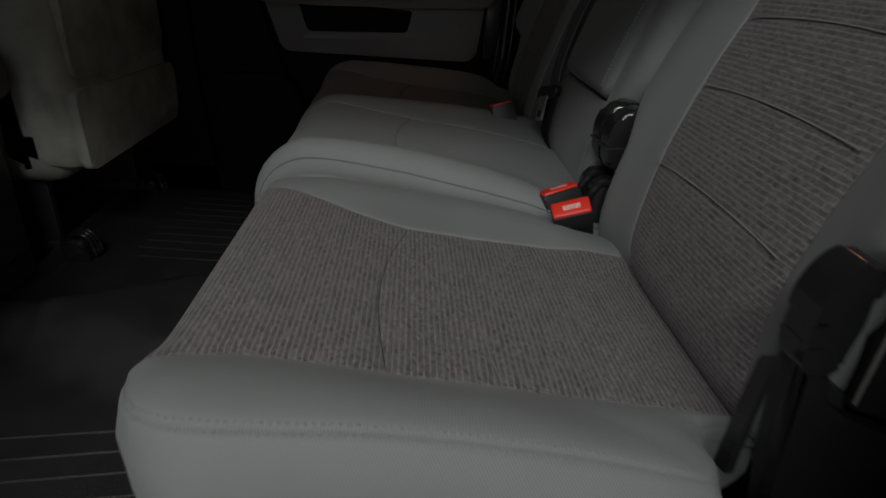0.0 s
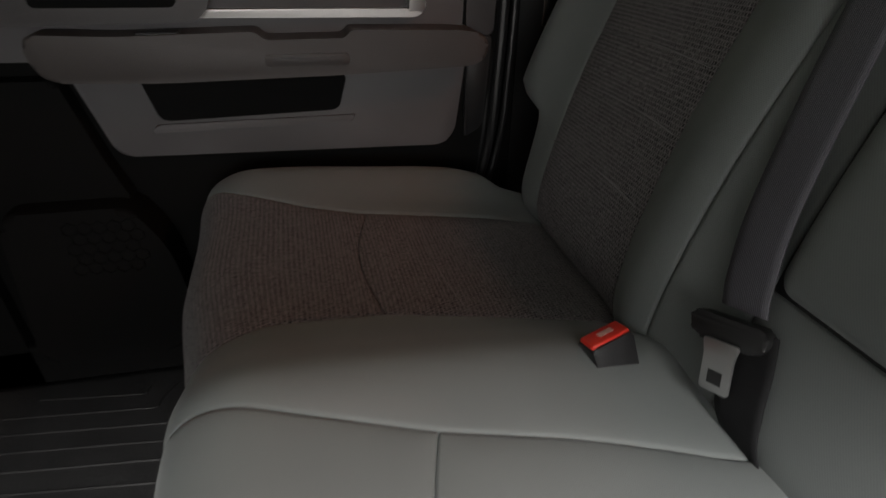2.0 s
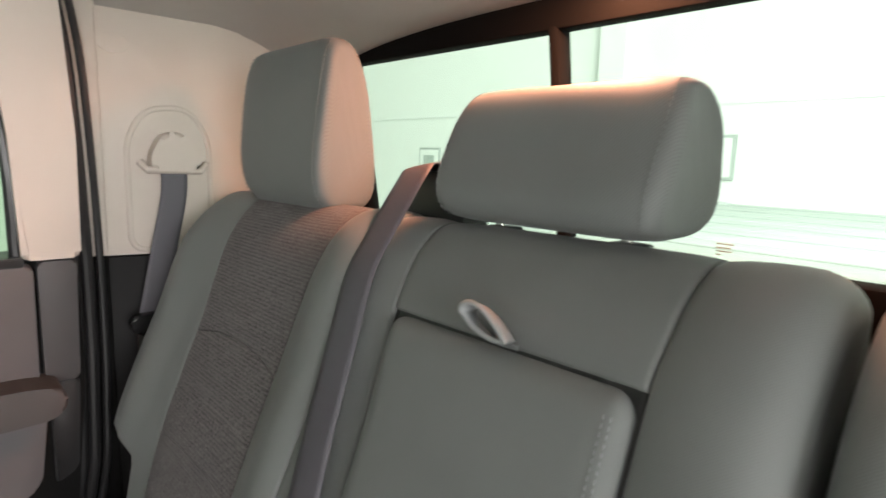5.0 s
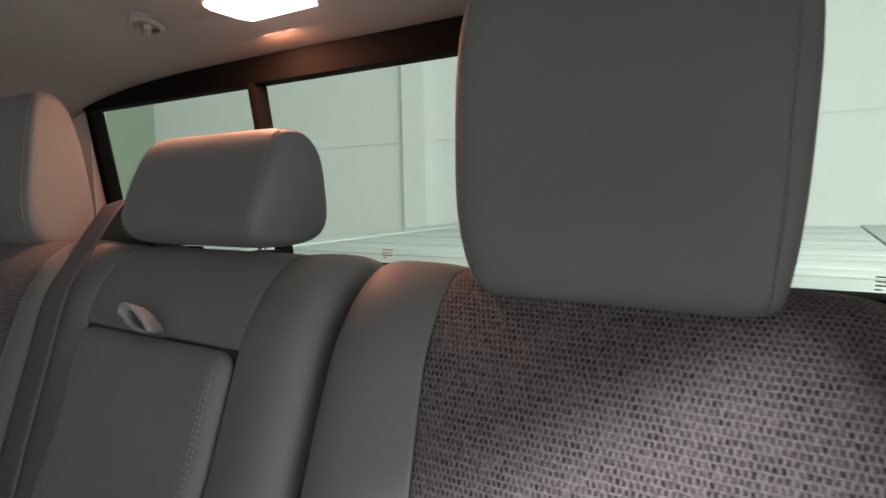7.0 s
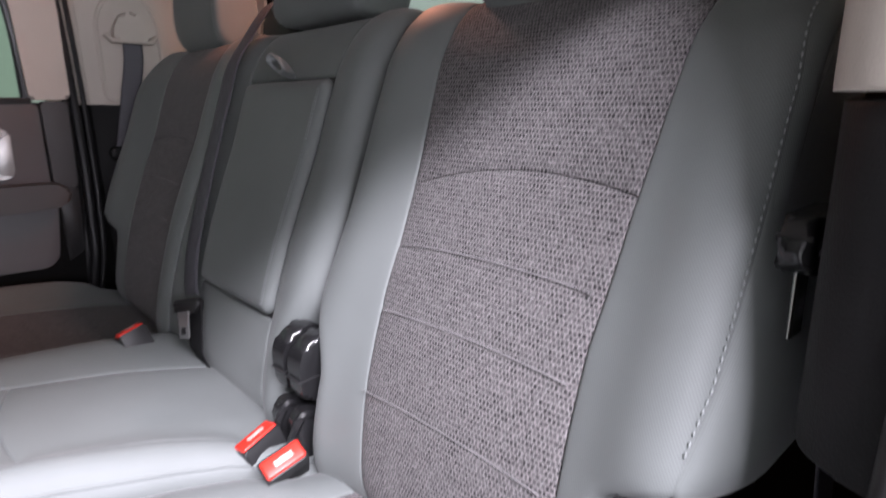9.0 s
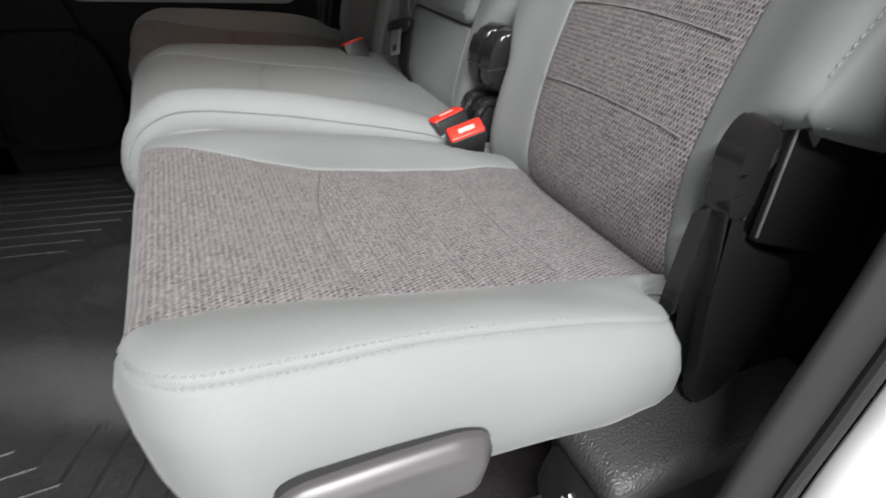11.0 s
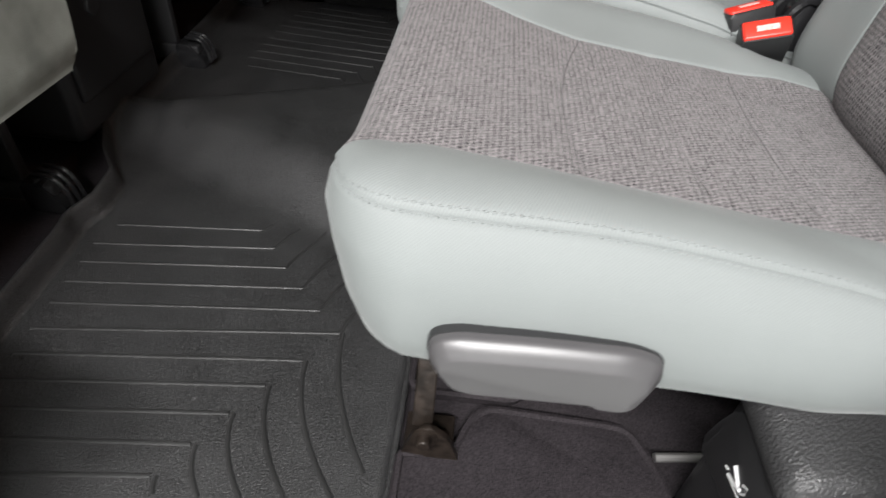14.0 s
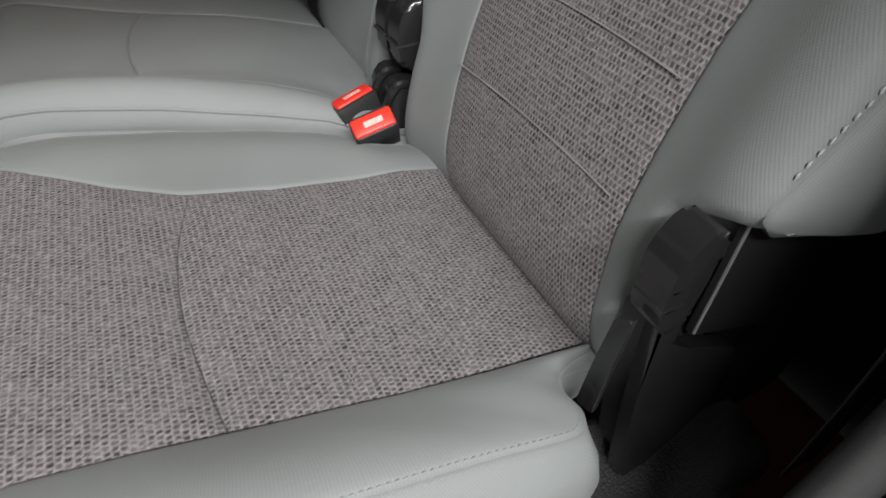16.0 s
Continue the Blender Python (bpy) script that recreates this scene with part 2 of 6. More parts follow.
def box_bm(x0, x1, y0, y1, z0, z1, r=0.0, seg=3, bm=None):
    bm = bm or bmesh.new()
    made = bmesh.ops.create_cube(bm, size=1.0)["verts"]
    for v in made:
        v.co = ((x0 + x1) / 2 + v.co.x * (x1 - x0), (y0 + y1) / 2 + v.co.y * (y1 - y0), (z0 + z1) / 2 + v.co.z * (z1 - z0))
    if r:
        edges = list({e for v in made for e in v.link_edges})
        bmesh.ops.bevel(bm, geom=edges, offset=r, segments=seg, profile=0.5, affect="EDGES")
    return bm


def prism_bm(outline, axis, a, b, r=0.0, seg=2):
    """A closed outline of 2D points, extruded along an axis from a to b, with rounded rims."""
    bm = bmesh.new()
    put = {"x": lambda p, d: (d, p[0], p[1]), "y": lambda p, d: (p[0], d, p[1]), "z": lambda p, d: (p[0], p[1], d)}[axis]
    lo = [bm.verts.new(put(p, a)) for p in outline]
    hi = [bm.verts.new(put(p, b)) for p in outline]
    n = len(outline)
    caps = [bm.faces.new(lo), bm.faces.new(hi)]
    for i in range(n):
        bm.faces.new((lo[i], lo[(i + 1) % n], hi[(i + 1) % n], hi[i]))
    if r:
        edges = list({e for f in caps for e in f.edges})
        bmesh.ops.bevel(bm, geom=edges, offset=r, segments=seg, profile=0.5, affect="EDGES")
    return bm


def rounded(points, radius, seg=4):
    """A polygon with rounded corners; radius a number or one for each corner."""
    out, n = [], len(points)
    for i in range(n):
        p, a, c = Vector(points[i]), Vector(points[i - 1]), Vector(points[(i + 1) % n])
        r = radius if isinstance(radius, (int, float)) else radius[i]
        d1, d2 = (a - p), (c - p)
        r = min(r, d1.length * 0.49, d2.length * 0.49)
        s, e = p + d1.normalized() * r, p + d2.normalized() * r
        for k in range(seg + 1):
            t = k / seg
            q = s * (1 - t) ** 2 + p * 2 * t * (1 - t) + e * t * t
            out.append((q.x, q.y))
    return out


def tube_bm(points, r, seg=8, bm=None, caps=True):
    """A round rod along points; r a number or one for each point."""
    bm = bm or bmesh.new()
    pts = [Vector(p) for p in points]
    rings, up = [], Vector((0.13, 0.31, 0.94))
    for i, p in enumerate(pts):
        t = (pts[min(i + 1, len(pts) - 1)] - pts[max(i - 1, 0)]).normalized()
        a = t.cross(up)
        a = a.normalized() if a.length > 1e-4 else t.orthogonal().normalized()
        b = t.cross(a)
        rr = r if isinstance(r, (int, float)) else r[i]
        rings.append([bm.verts.new(p + (a * math.cos(k * math.tau / seg) + b * math.sin(k * math.tau / seg)) * rr) for k in range(seg)])
    for m, n in zip(rings, rings[1:]):
        for k in range(seg):
            bm.faces.new((m[k], m[(k + 1) % seg], n[(k + 1) % seg], n[k]))
    if caps:
        bm.faces.new(rings[0]), bm.faces.new(rings[-1])
    return bm


def cyl_bm(center, axis, r, length, seg=24, bevel=0.0):
    bm = bmesh.new()
    c, a = Vector(center), Vector(axis).normalized()
    m = Matrix.Translation(c) @ a.to_track_quat("Z", "Y").to_matrix().to_4x4()
    bmesh.ops.create_cone(bm, cap_ends=True, segments=seg, radius1=r, radius2=r, depth=length, matrix=m)
    if bevel:
        rims = [e for e in bm.edges if len([f for f in e.link_faces if len(f.verts) > 4]) == 1]
        bmesh.ops.bevel(bm, geom=rims, offset=bevel, segments=3, profile=0.5, affect="EDGES")
    return bm


def strap(name, points, across, width, mat, parent=None, thick=0.0014, seg_w=6, label="", cup=0.0):
    """A flat band of webbing along points, with a slight cup across."""
    pts = smooth_line(points, 8)
    verts, faces, uv, s = [], [], [], 0.0
    n = seg_w + 1
    for side in (1, -1):
        s = 0.0
        for i, p in enumerate(pts):
            t = (pts[min(i + 1, len(pts) - 1)] - pts[max(i - 1, 0)]).normalized()
            a = Vector(across)
            a = (a - t * a.dot(t)).normalized()
            nn = t.cross(a).normalized()
            if i:
                s += (p - pts[i - 1]).length
            for k in range(n):
                w = k / seg_w - 0.5
                verts.append(p + a * w * width + nn * (side * thick / 2 + cup * (4 * w * w - 1)))
                uv.append((w * width, s * 0.02))
    m, half = len(pts), len(pts) * n
    for side in (0, 1):
        for i in range(m - 1):
            for k in range(seg_w):
                q = side * half + i * n + k
                faces.append((q, q + 1, q + n + 1, q + n))
    for i in range(m - 1):
        for k in (0, seg_w):
            q = i * n + k
            faces.append((q, q + n, half + q + n, half + q))
    return mesh_object(name, verts, faces, mat, parent, label, uv)


def smooth_line(points, per):
    """Catmull-Rom through points."""
    p = [Vector(q) for q in points]
    p = [p[0] * 2 - p[1], *p, p[-1] * 2 - p[-2]]
    out = []
    for i in range(1, len(p) - 2):
        a, b, c, d = p[i - 1:i + 3]
        for k in range(per):
            t = k / per
            out.append(0.5 * ((2 * b) + (c - a) * t + (2 * a - 5 * b + 4 * c - d) * t * t + (3 * b - a - 3 * c + d) * t ** 3))
    out.append(p[-2])
    return out


def ease(x, a, b):
    t = min(1.0, max(0.0, (x - a) / (b - a)))
    return t * t * (3 - 2 * t)


def along(table, x):
    """Linear reading of a small table of (x, value)."""
    if x <= table[0][0]:
        return table[0][1]
    for (a, va), (b, vb) in zip(table, table[1:]):
        if x <= b:
            return va + (vb - va) * (x - a) / (b - a)
    return table[-1][1]


class Pad:
    """An upholstered body: a side profile (x, z), swept across y between two edges, with rounded ends and bolsters."""

    def __init__(self, profile, lo, hi, lift, radius, push=None, rise=None):
        self.push, self.rise = push, rise
        pts = smooth_line([(x, 0, z) for x, z in profile], 10)
        self.s, self.pts = [0.0], pts
        for a, b in zip(pts, pts[1:]):
            self.s.append(self.s[-1] + (b - a).length)
        self.length, self.lo, self.hi, self.lift, self.radius = self.s[-1], lo, hi, lift, radius
        area = sum(a.x * b.z - b.x * a.z for a, b in zip(pts, pts[1:] + pts[:1]))
        self.out = 1 if area > 0 else -1

    def base(self, u):
        u = min(max(u, 0.0), self.length)
        i = min(int(np.searchsorted(self.s, u)), len(self.s) - 1)
        i = max(i, 1)
        t = (u - self.s[i - 1]) / max(1e-9, self.s[i] - self.s[i - 1])
        return self.pts[i - 1].lerp(self.pts[i], t)

    def normal(self, u):
        d = self.base(u + 0.006) - self.base(u - 0.006)
        return Vector((d.z, 0, -d.x)).normalized() * self.out

    def at_x(self, x, start=0.0):
        """The first arc length past start at which the profile reaches x, going forward or back."""
        best = min((abs(p.x - x), s) for p, s in zip(self.pts, self.s) if s >= start and s <= start + 0.62)
        return best[1]

    def edges(self, u):
        p = self.base(u)
        return self.lo(p.x, p.z, u), self.hi(p.x, p.z, u)

    def point(self, u, y, extra=0.0):
        p = self.base(u)
        lo, hi = self.lo(p.x, p.z, u), self.hi(p.x, p.z, u)
        inset = 0.0
        r = self.radius
        for d in (y - lo, hi - y):
            if d < r:
                k = 1 - max(d, 0) / r
                inset += r * (1 - math.sqrt(max(0.0, 1 - k * k)))
        q = p + self.normal(u) * (self.lift(u, y, p) - inset + extra)
        return Vector((q.x + (self.push(y, p) if self.push else 0.0), y, q.z + (self.rise(y, p) if self.rise else 0.0)))

    def patch(self, name, u0, u1, ylo, yhi, mat, parent, puff=0.004, soft=0.012, seams="ulrt", nu=40, nv=24, label="", grooves=(), depth=0.012, skirt=True, dip=0.004):
        """One sewn panel between u0 and u1 and two lines across; its rims dip into the seams. grooves: (kind, place) of tucks."""
        verts, faces, uv = [], [], []
        for i in range(nu + 1):
            fu = i / nu
            for j in range(nv + 1):
                v = 0.5 - 0.5 * math.cos(math.pi * j / nv) if nv > 8 else j / nv
                a0, b0 = (u0(v) if callable(u0) else u0), (u1(v) if callable(u1) else u1)
                u = a0 + (b0 - a0) * (0.5 - 0.5 * math.cos(math.pi * fu) if nu > 8 else fu)
                p = self.base(u)
                a = ylo(p.x, p.z, u) if callable(ylo) else ylo
                b = yhi(p.x, p.z, u) if callable(yhi) else yhi
                y = a + (b - a) * v
                d = 1.0
                if "l" in seams:
                    d = min(d, y - a)
                if "r" in seams:
                    d = min(d, b - y)
                if "u" in seams:
                    d = min(d, u - a0)
                if "t" in seams:
                    d = min(d, b0 - u)
                e = puff * (1 - math.exp(-max(d, 0) / soft)) - (dip if d < 0.0005 else 0)
                for g in grooves:
                    gu = g(y)
                    e -= 0.0010 * math.exp(-((u - gu) / 0.004) ** 2)
                verts.append(self.point(u, y, e))
                uv.append((y if j == 0 else uv[-1][0] + (verts[-1] - verts[-2]).length, u))
        n = nv + 1
        for i in range(nu):
            for j in range(nv):
                q = i * n + j
                faces.append((q, q + 1, q + n + 1, q + n))
        rim = [j for j in range(n)] + [i * n + nv for i in range(1, nu + 1)] + [nu * n + j for j in range(nv - 1, -1, -1)] + [i * n for i in range(nu - 1, 0, -1)]
        first = len(verts)
        mid = sum(verts, Vector()) / len(verts)
        for q in rim if skirt else ():
            i = q // n
            uu = u0 if not callable(u0) else u0(0.5)
            u_end = u1 if not callable(u1) else u1(0.5)
            nn = self.normal(uu + (u_end - uu) * i / nu)
            verts.append(verts[q] - nn * depth + (mid - verts[q]) * 0.01)
            uv.append(uv[q])
        for k in range(len(rim) if skirt else 0):
            k2 = (k + 1) % len(rim)
            faces.append((rim[k], rim[k2], first + k2, first + k))
        return mesh_object(name, verts, faces, mat, parent, label, uv)

    def end(self, name, side, mat, parent, bulge=0.012, rings=6, label="", raised=0.0, nu=90):
        """The closed end wall at the lower or upper edge in y."""
        verts, faces, uv = [], [], []
        loop = []
        for i in range(nu):
            u = self.length * i / nu
            lo, hi = self.edges(u)
            loop.append(self.point(u, lo if side < 0 else hi, raised))
        mid = sum(loop, Vector()) / nu
        for k in range(rings + 1):
            f = k / rings
            for p in loop:
                q = p.lerp(mid, f * 0.96)
                q.y += side * (bulge(q) if callable(bulge) else bulge) * (1 - (1 - f) ** 3) + side * 0.0005
                verts.append(q)
                uv.append((q.x, q.z))
        for k in range(rings):
            for i in range(nu):
                a, b = k * nu + i, k * nu + (i + 1) % nu
                faces.append((a, b, b + nu, a + nu))
        faces.append(tuple(rings * nu + i for i in range(nu)))
        return mesh_object(name, verts, faces, mat, parent, label, uv)

    def body(self, name, mat, parent, inset=0.006, side_inset=0.012, nu=60, nv=20, label=""):
        """The filling under the panels."""
        verts, faces = [], []
        for i in range(nu):
            u = self.length * i / nu
            lo, hi = self.edges(u)
            for j in range(nv + 1):
                v = 0.5 - 0.5 * math.cos(math.pi * j / nv)
                q = self.point(u, lo + (hi - lo) * v, -inset)
                q.y += (0.5 - v) * 2 * side_inset
                verts.append(q)
        n = nv + 1
        for i in range(nu):
            for j in range(nv):
                a, b = i * n + j, ((i + 1) % nu) * n + j
                faces.append((a, a + 1, b + 1, b))
        faces.append(tuple(i * n for i in range(nu)))
        faces.append(tuple(i * n + nv for i in range(nu)))
        return mesh_object(name, verts, faces, mat, parent, label)

    def stitches(self, name, line, mat, parent, pitch=0.0062, dash=0.0042, r=0.0007, extra=0.0012):
        """A row of thread dashes along line(k) -> (u, y), k from 0 to 1."""
        pts = [self.point(*line(k / 240), extra) for k in range(241)]
        dashes(name, pts, mat, parent, pitch, dash, r)


def dashes(name, pts, mat, parent, pitch=0.0062, dash=0.0042, r=0.0007):
    verts, faces, s, nxt = [], [], 0.0, 0.0
    for a, b in zip(pts, pts[1:]):
        d = b - a
        if d.length < 1e-7:
            continue
        t = d.normalized()
        while nxt < s + d.length:
            c = a + t * (nxt - s)
            side = t.orthogonal().normalized()
            up = t.cross(side)
            q = len(verts)
            for e, k in ((-0.5, 0.35), (0.0, 1.0), (0.5, 0.35)):
                for w in range(4):
                    ang = w * math.pi / 2
                    verts.append(c + t * e * dash + (side * math.cos(ang) + up * math.sin(ang)) * r * k)
            for ring in (0, 4):
                for w in range(4):
                    faces.append((q + ring + w, q + ring + (w + 1) % 4, q + ring + 4 + (w + 1) % 4, q + ring + 4 + w))
            nxt += pitch
        s += d.length
    ob = mesh_object(name, verts, faces, mat, parent)
    ob["kind"] = "stuff"
    return ob


# ---- setting: the cab ----
def structure(name, bm, mat, label, category="", sharp=35):
    ob = part(name, bm, mat, None, label, sharp)
    ob["kind"] = "structure"
    if category:
        ob["category"] = category
    return ob


# floor pan with carpet, reaching under all seats
def carpet_height(x, y):
    k = 0.45 * (min(max(x, -0.42), 0.05) + 0.07)
    hump = 0.055 * (ease(y, 0.47 - k, 0.61 - k) - ease(y, 0.85 + k, 0.99 + k)) * ease(-x, -0.14, 0.05)
    return hump - 0.012


def sheet(name, x0, x1, y0, y1, nx, ny, height, mat, label, thick=0.02, kind="structure"):
    verts, faces, uv = [], [], []
    for lay in (0, 1):
        for i in range(nx + 1):
            for j in range(ny + 1):
                x, y = x0 + (x1 - x0) * i / nx, y0 + (y1 - y0) * j / ny
                verts.append((x, y, height(x, y) - lay * thick))
                uv.append((x, y))
    n, half = ny + 1, (nx + 1) * (ny + 1)
    for lay in (0, 1):
        for i in range(nx):
            for j in range(ny):
                q = lay * half + i * n + j
                faces.append((q, q + 1, q + n + 1, q + n))
    for i in range(nx):
        for j in (0, ny):
            q = i * n + j
            faces.append((q, q + n, half + q + n, half + q))
    for j in range(ny):
        for i in (0, nx):
            q = i * n + j
            faces.append((q, q + 1, half + q + 1, half + q))
    ob = mesh_object(name, verts, faces, mat, None, label, uv)
    return tagged(ob, kind=kind)


sheet("floor", -1.6, 1.05, -0.14, 1.60, 60, 50, carpet_height, CARPET, "charcoal carpeted cab floor under the seats")


def headliner_height(x, y):
    side = abs(y - 0.73) / 0.87
    return 1.275 - 0.060 * side ** 4 - 0.068 * ease(x, 0.80, 1.05)


roof = sheet("ceiling", -1.6, 1.07, -0.16, 1.62, 60, 40, headliner_height, ROOFCLOTH, "pale beige cloth headliner", -0.03)

# rear wall, below and round the rear window
structure("wall_rear", box_bm(1.075, 1.16, -0.22, 1.68, -0.05, 0.798, 0.004, 1), MATTBLACK, "dark cab wall behind the rear seat")
structure("wall_front", box_bm(-1.66, -1.60, -0.22, 1.68, -0.05, 0.88), DARKGREY, "plain dark wall closing the cab ahead")


# the rear quarter trims: beige above, dark below, the same on both sides of the cab
def quarter_trim(name, sgn):
    def yy(d):
        return 1.58 + d if sgn > 0 else -0.12 - d
    ob = thing(name, "beige quarter pillar trim above dark plastic, beside the rear window", "pillar trim", kind="structure")
    lo, hi = sorted((yy(0.0), yy(0.05)))
    up = prism_bm(rounded([(0.566, 0.795), (1.10, 0.775), (1.10, 1.26), (0.545, 1.26)], 0.012), "y", lo, hi, 0.004)
    part("upper_trim", up, BEIGE, ob, "beige plastic")
    lo, hi = sorted((yy(0.006), yy(0.06)))
    part("lower_trim", prism_bm(rounded([(0.573, -0.03), (1.10, -0.03), (1.10, 0.772), (0.573, 0.790)], 0.008), "y", lo, hi, 0.004), TRIMBLACK, ob, "black plastic")
    # raised plate round the belt outlet
    a, b = sorted((yy(-0.003), yy(0.01)))
    plate = rounded([(0.640, 0.80), (0.640, 1.00), (0.672, 1.055), (0.748, 1.062), (0.785, 1.005), (0.785, 0.80)], 0.03, 5)
    part("belt_plate", prism_bm(plate, "y", a, b, 0.002, 2), BEIGE, ob)
    part("plate_rim", tube_bm([(x, yy(-0.001), z) for x, z in plate] + [(plate[0][0], yy(-0.001), plate[0][1])], 0.0055, 10, caps=False), BEIGE, ob)
    # oval clip cover
    clip = [(0.627 + 0.027 * math.cos(k * math.tau / 24), 1.166 + (0.010 if math.sin(k * math.tau / 24) > 0 else 0.020) * math.sin(k * math.tau / 24)) for k in range(24)]
    a, b = sorted((yy(-0.0015), yy(0.01)))
    part("clip_cover", prism_bm(clip, "y", a, b, 0.001), BEIGE, ob)
    return ob


far_trim = quarter_trim("pillar_trim_1", 1)
part("corner_trim", prism_bm([(1.494, 0.80), (1.62, 0.80), (1.62, 1.262), (1.494, 1.262)], "x", 1.050, 1.090, 0.003), BEIGE, far_trim)


def near_quarter_trim():
    ob = thing("pillar_trim_2", "beige quarter pillar trim above dark plastic beside the open doorway", "pillar trim", kind="structure")
    plan = [(0.540, -0.19), (0.545, -0.125), (0.578, -0.036), (0.66, -0.024), (1.08, -0.030), (1.08, -0.19)]
    part("upper_trim", prism_bm(rounded(plan, [0.005, 0.02, 0.03, 0.03, 0.005, 0.005], 5), "z", 0.797, 1.265, 0.003), BEIGE, ob, "beige plastic")
    part("lower_trim", prism_bm(rounded([(x, min(y - 0.006, -0.03)) for x, y in plan], [0.005, 0.02, 0.03, 0.03, 0.005, 0.005], 5), "z", 0.60, 0.793, 0.003), TRIMBLACK, ob, "dark plastic")
    part("lower_trim", prism_bm(rounded([(x + 0.03, y * 0.55 - 0.082) for x, y in plan], [0.005, 0.02, 0.03, 0.03, 0.005, 0.005], 5), "z", -0.03, 0.602, 0.003), TRIMBLACK, ob, "dark plastic")
    part("corner_trim", prism_bm([(-0.20, 0.80), (-0.080, 0.80), (-0.060, 0.86), (0.040, 1.215), (0.040, 1.265), (-0.20, 1.265)], "x", 1.055, 1.085, 0.002), BEIGE, ob)
    part("belt_plate", prism_bm(rounded([(0.66, 0.82), (0.66, 1.00), (0.69, 1.055), (0.76, 1.06), (0.80, 1.0), (0.80, 0.82)], 0.03, 5), "y", -0.035, -0.020, 0.005, 3), BEIGE, ob)
    return ob


near_quarter_trim()


def door_seal():
    ob = thing("trim_seal_far", "black rubber door seal running up the body edge", "door seal", kind="structure")
    for x, r in ((0.540, 0.0085), (0.558, 0.0095), (0.578, 0.006)):
        line = smooth_line([(x - 0.10, 1.545, 0.10), (x - 0.018, 1.545, 0.36), (x, 1.545, 0.55), (x + 0.003, 1.545, 0.80), (x - 0.006, 1.545, 1.10), (x - 0.03, 1.515, 1.25)], 8)
        part("seal_bead", tube_bm(line, r, 10), SEAL, ob)


door_seal()


def near_jamb():
    """The rear edge of the open doorway: dark trim, a rubber seal and white painted metal outside, sweeping down to the sill."""
    ob = thing("trim_seal_near", "black trim and rubber seal before white painted door jamb", "door jamb", kind="structure")
    path = smooth_line([(0.24, 0.0, -0.04), (0.36, 0.0, 0.06), (0.43, 0.0, 0.17), (0.460, 0.0, 0.26), (0.478, 0.0, 0.335), (0.497, 0.0, 0.40), (0.518, 0.0, 0.48), (0.538, 0.0, 0.60), (0.552, 0.0, 0.72), (0.557, 0.0, 0.82)], 8)
    def strip(name, rows, mat, label):
        verts, faces, uv = [], [], []
        for i, p in enumerate(path):
            t = (path[min(i + 1, len(path) - 1)] - path[max(i - 1, 0)]).normalized()
            back = Vector((t.z, 0, -t.x))
            for y, d in rows:
                verts.append(p + back * d + Vector((0, y, 0)))
                uv.append((p.z, y))
        n = len(rows)
        for i in range(len(path) - 1):
            for j in range(n - 1):
                q = i * n + j
                faces.append((q, q + 1, q + n + 1, q + n))
        mesh_object(name, verts, faces, mat, ob, label, uv)
    strip("trim_strip", ((-0.080, 0.08), (-0.083, 0.03), (-0.087, 0.008), (-0.093, 0.0), (-0.100, 0.004), (-0.105, 0.018), (-0.109, 0.034)), JAMBTRIM, "dark grey moulded plastic")
    strip("painted_flange", ((-0.118, 0.050), (-0.122, 0.044), (-0.135, 0.044), (-0.165, 0.048), (-0.19, 0.055), (-0.205, 0.08)), BODYWHITE, "white painted metal")
    part("seal_bead", tube_bm([p + Vector((0.038, -0.114, -0.008)) for p in path], 0.0065, 10), SEAL, ob, "black rubber")


near_jamb()
structure("pillar_foot", prism_bm(rounded([(-0.38, -0.165), (-0.245, -0.165), (-0.222, -0.14), (-0.230, -0.105), (-0.26, -0.095), (-0.38, -0.095)], [0.01, 0.03, 0.03, 0.03, 0.02, 0.01], 6), "z", -0.02, 0.34, 0.02, 3), BLACK, "black moulded foot of the centre pillar", "pillar")

# dark body sides: jamb behind the far door and the sill, and the near side ahead of the door opening
structure("wall_far", box_bm(-1.62, 1.10, 1.64, 1.68, -0.05, 0.80), BLACK, "dark body side behind the far door")
structure("wall_far_roof", box_bm(-1.62, 1.10, 1.60, 1.68, 1.222, 1.32, 0.01), BEIGE, "beige roof rail above the far door")
structure("wall_near_front", box_bm(-1.62, -0.52, -0.22, -0.14, -0.05, 0.84, 0.01), BLACK, "dark body side ahead of the door opening")
structure("wall_near_roof", box_bm(-0.55, 1.10, -0.22, -0.15, 1.222, 1.32, 0.01), BEIGE, "beige roof rail over the open door")
structure("wall_near_rear", box_bm(0.60, 1.16, -0.24, -0.185, -0.05, 1.30, 0.01), BLACK, "outer body side behind the door opening")
structure("wall_far_jamb", box_bm(0.515, 0.60, 1.567, 1.64, -0.05, 0.792, 0.004), MATTBLACK, "dark door jamb behind the far door")
structure("wall_far_jamb_top", box_bm(0.515, 0.60, 1.567, 1.64, 0.796, 1.26, 0.004), BEIGE, "beige door jamb behind the far door")
structure("sill", prism_bm(rounded([(-0.21, -0.06), (-0.205, 0.012), (-0.17, 0.035), (-0.135, 0.03), (-0.125, -0.02), (-0.125, -0.06)], 0.012), "x", -0.55, 0.85, 0.004), DARKGREY, "dark door sill trim along the open doorway", "sill")


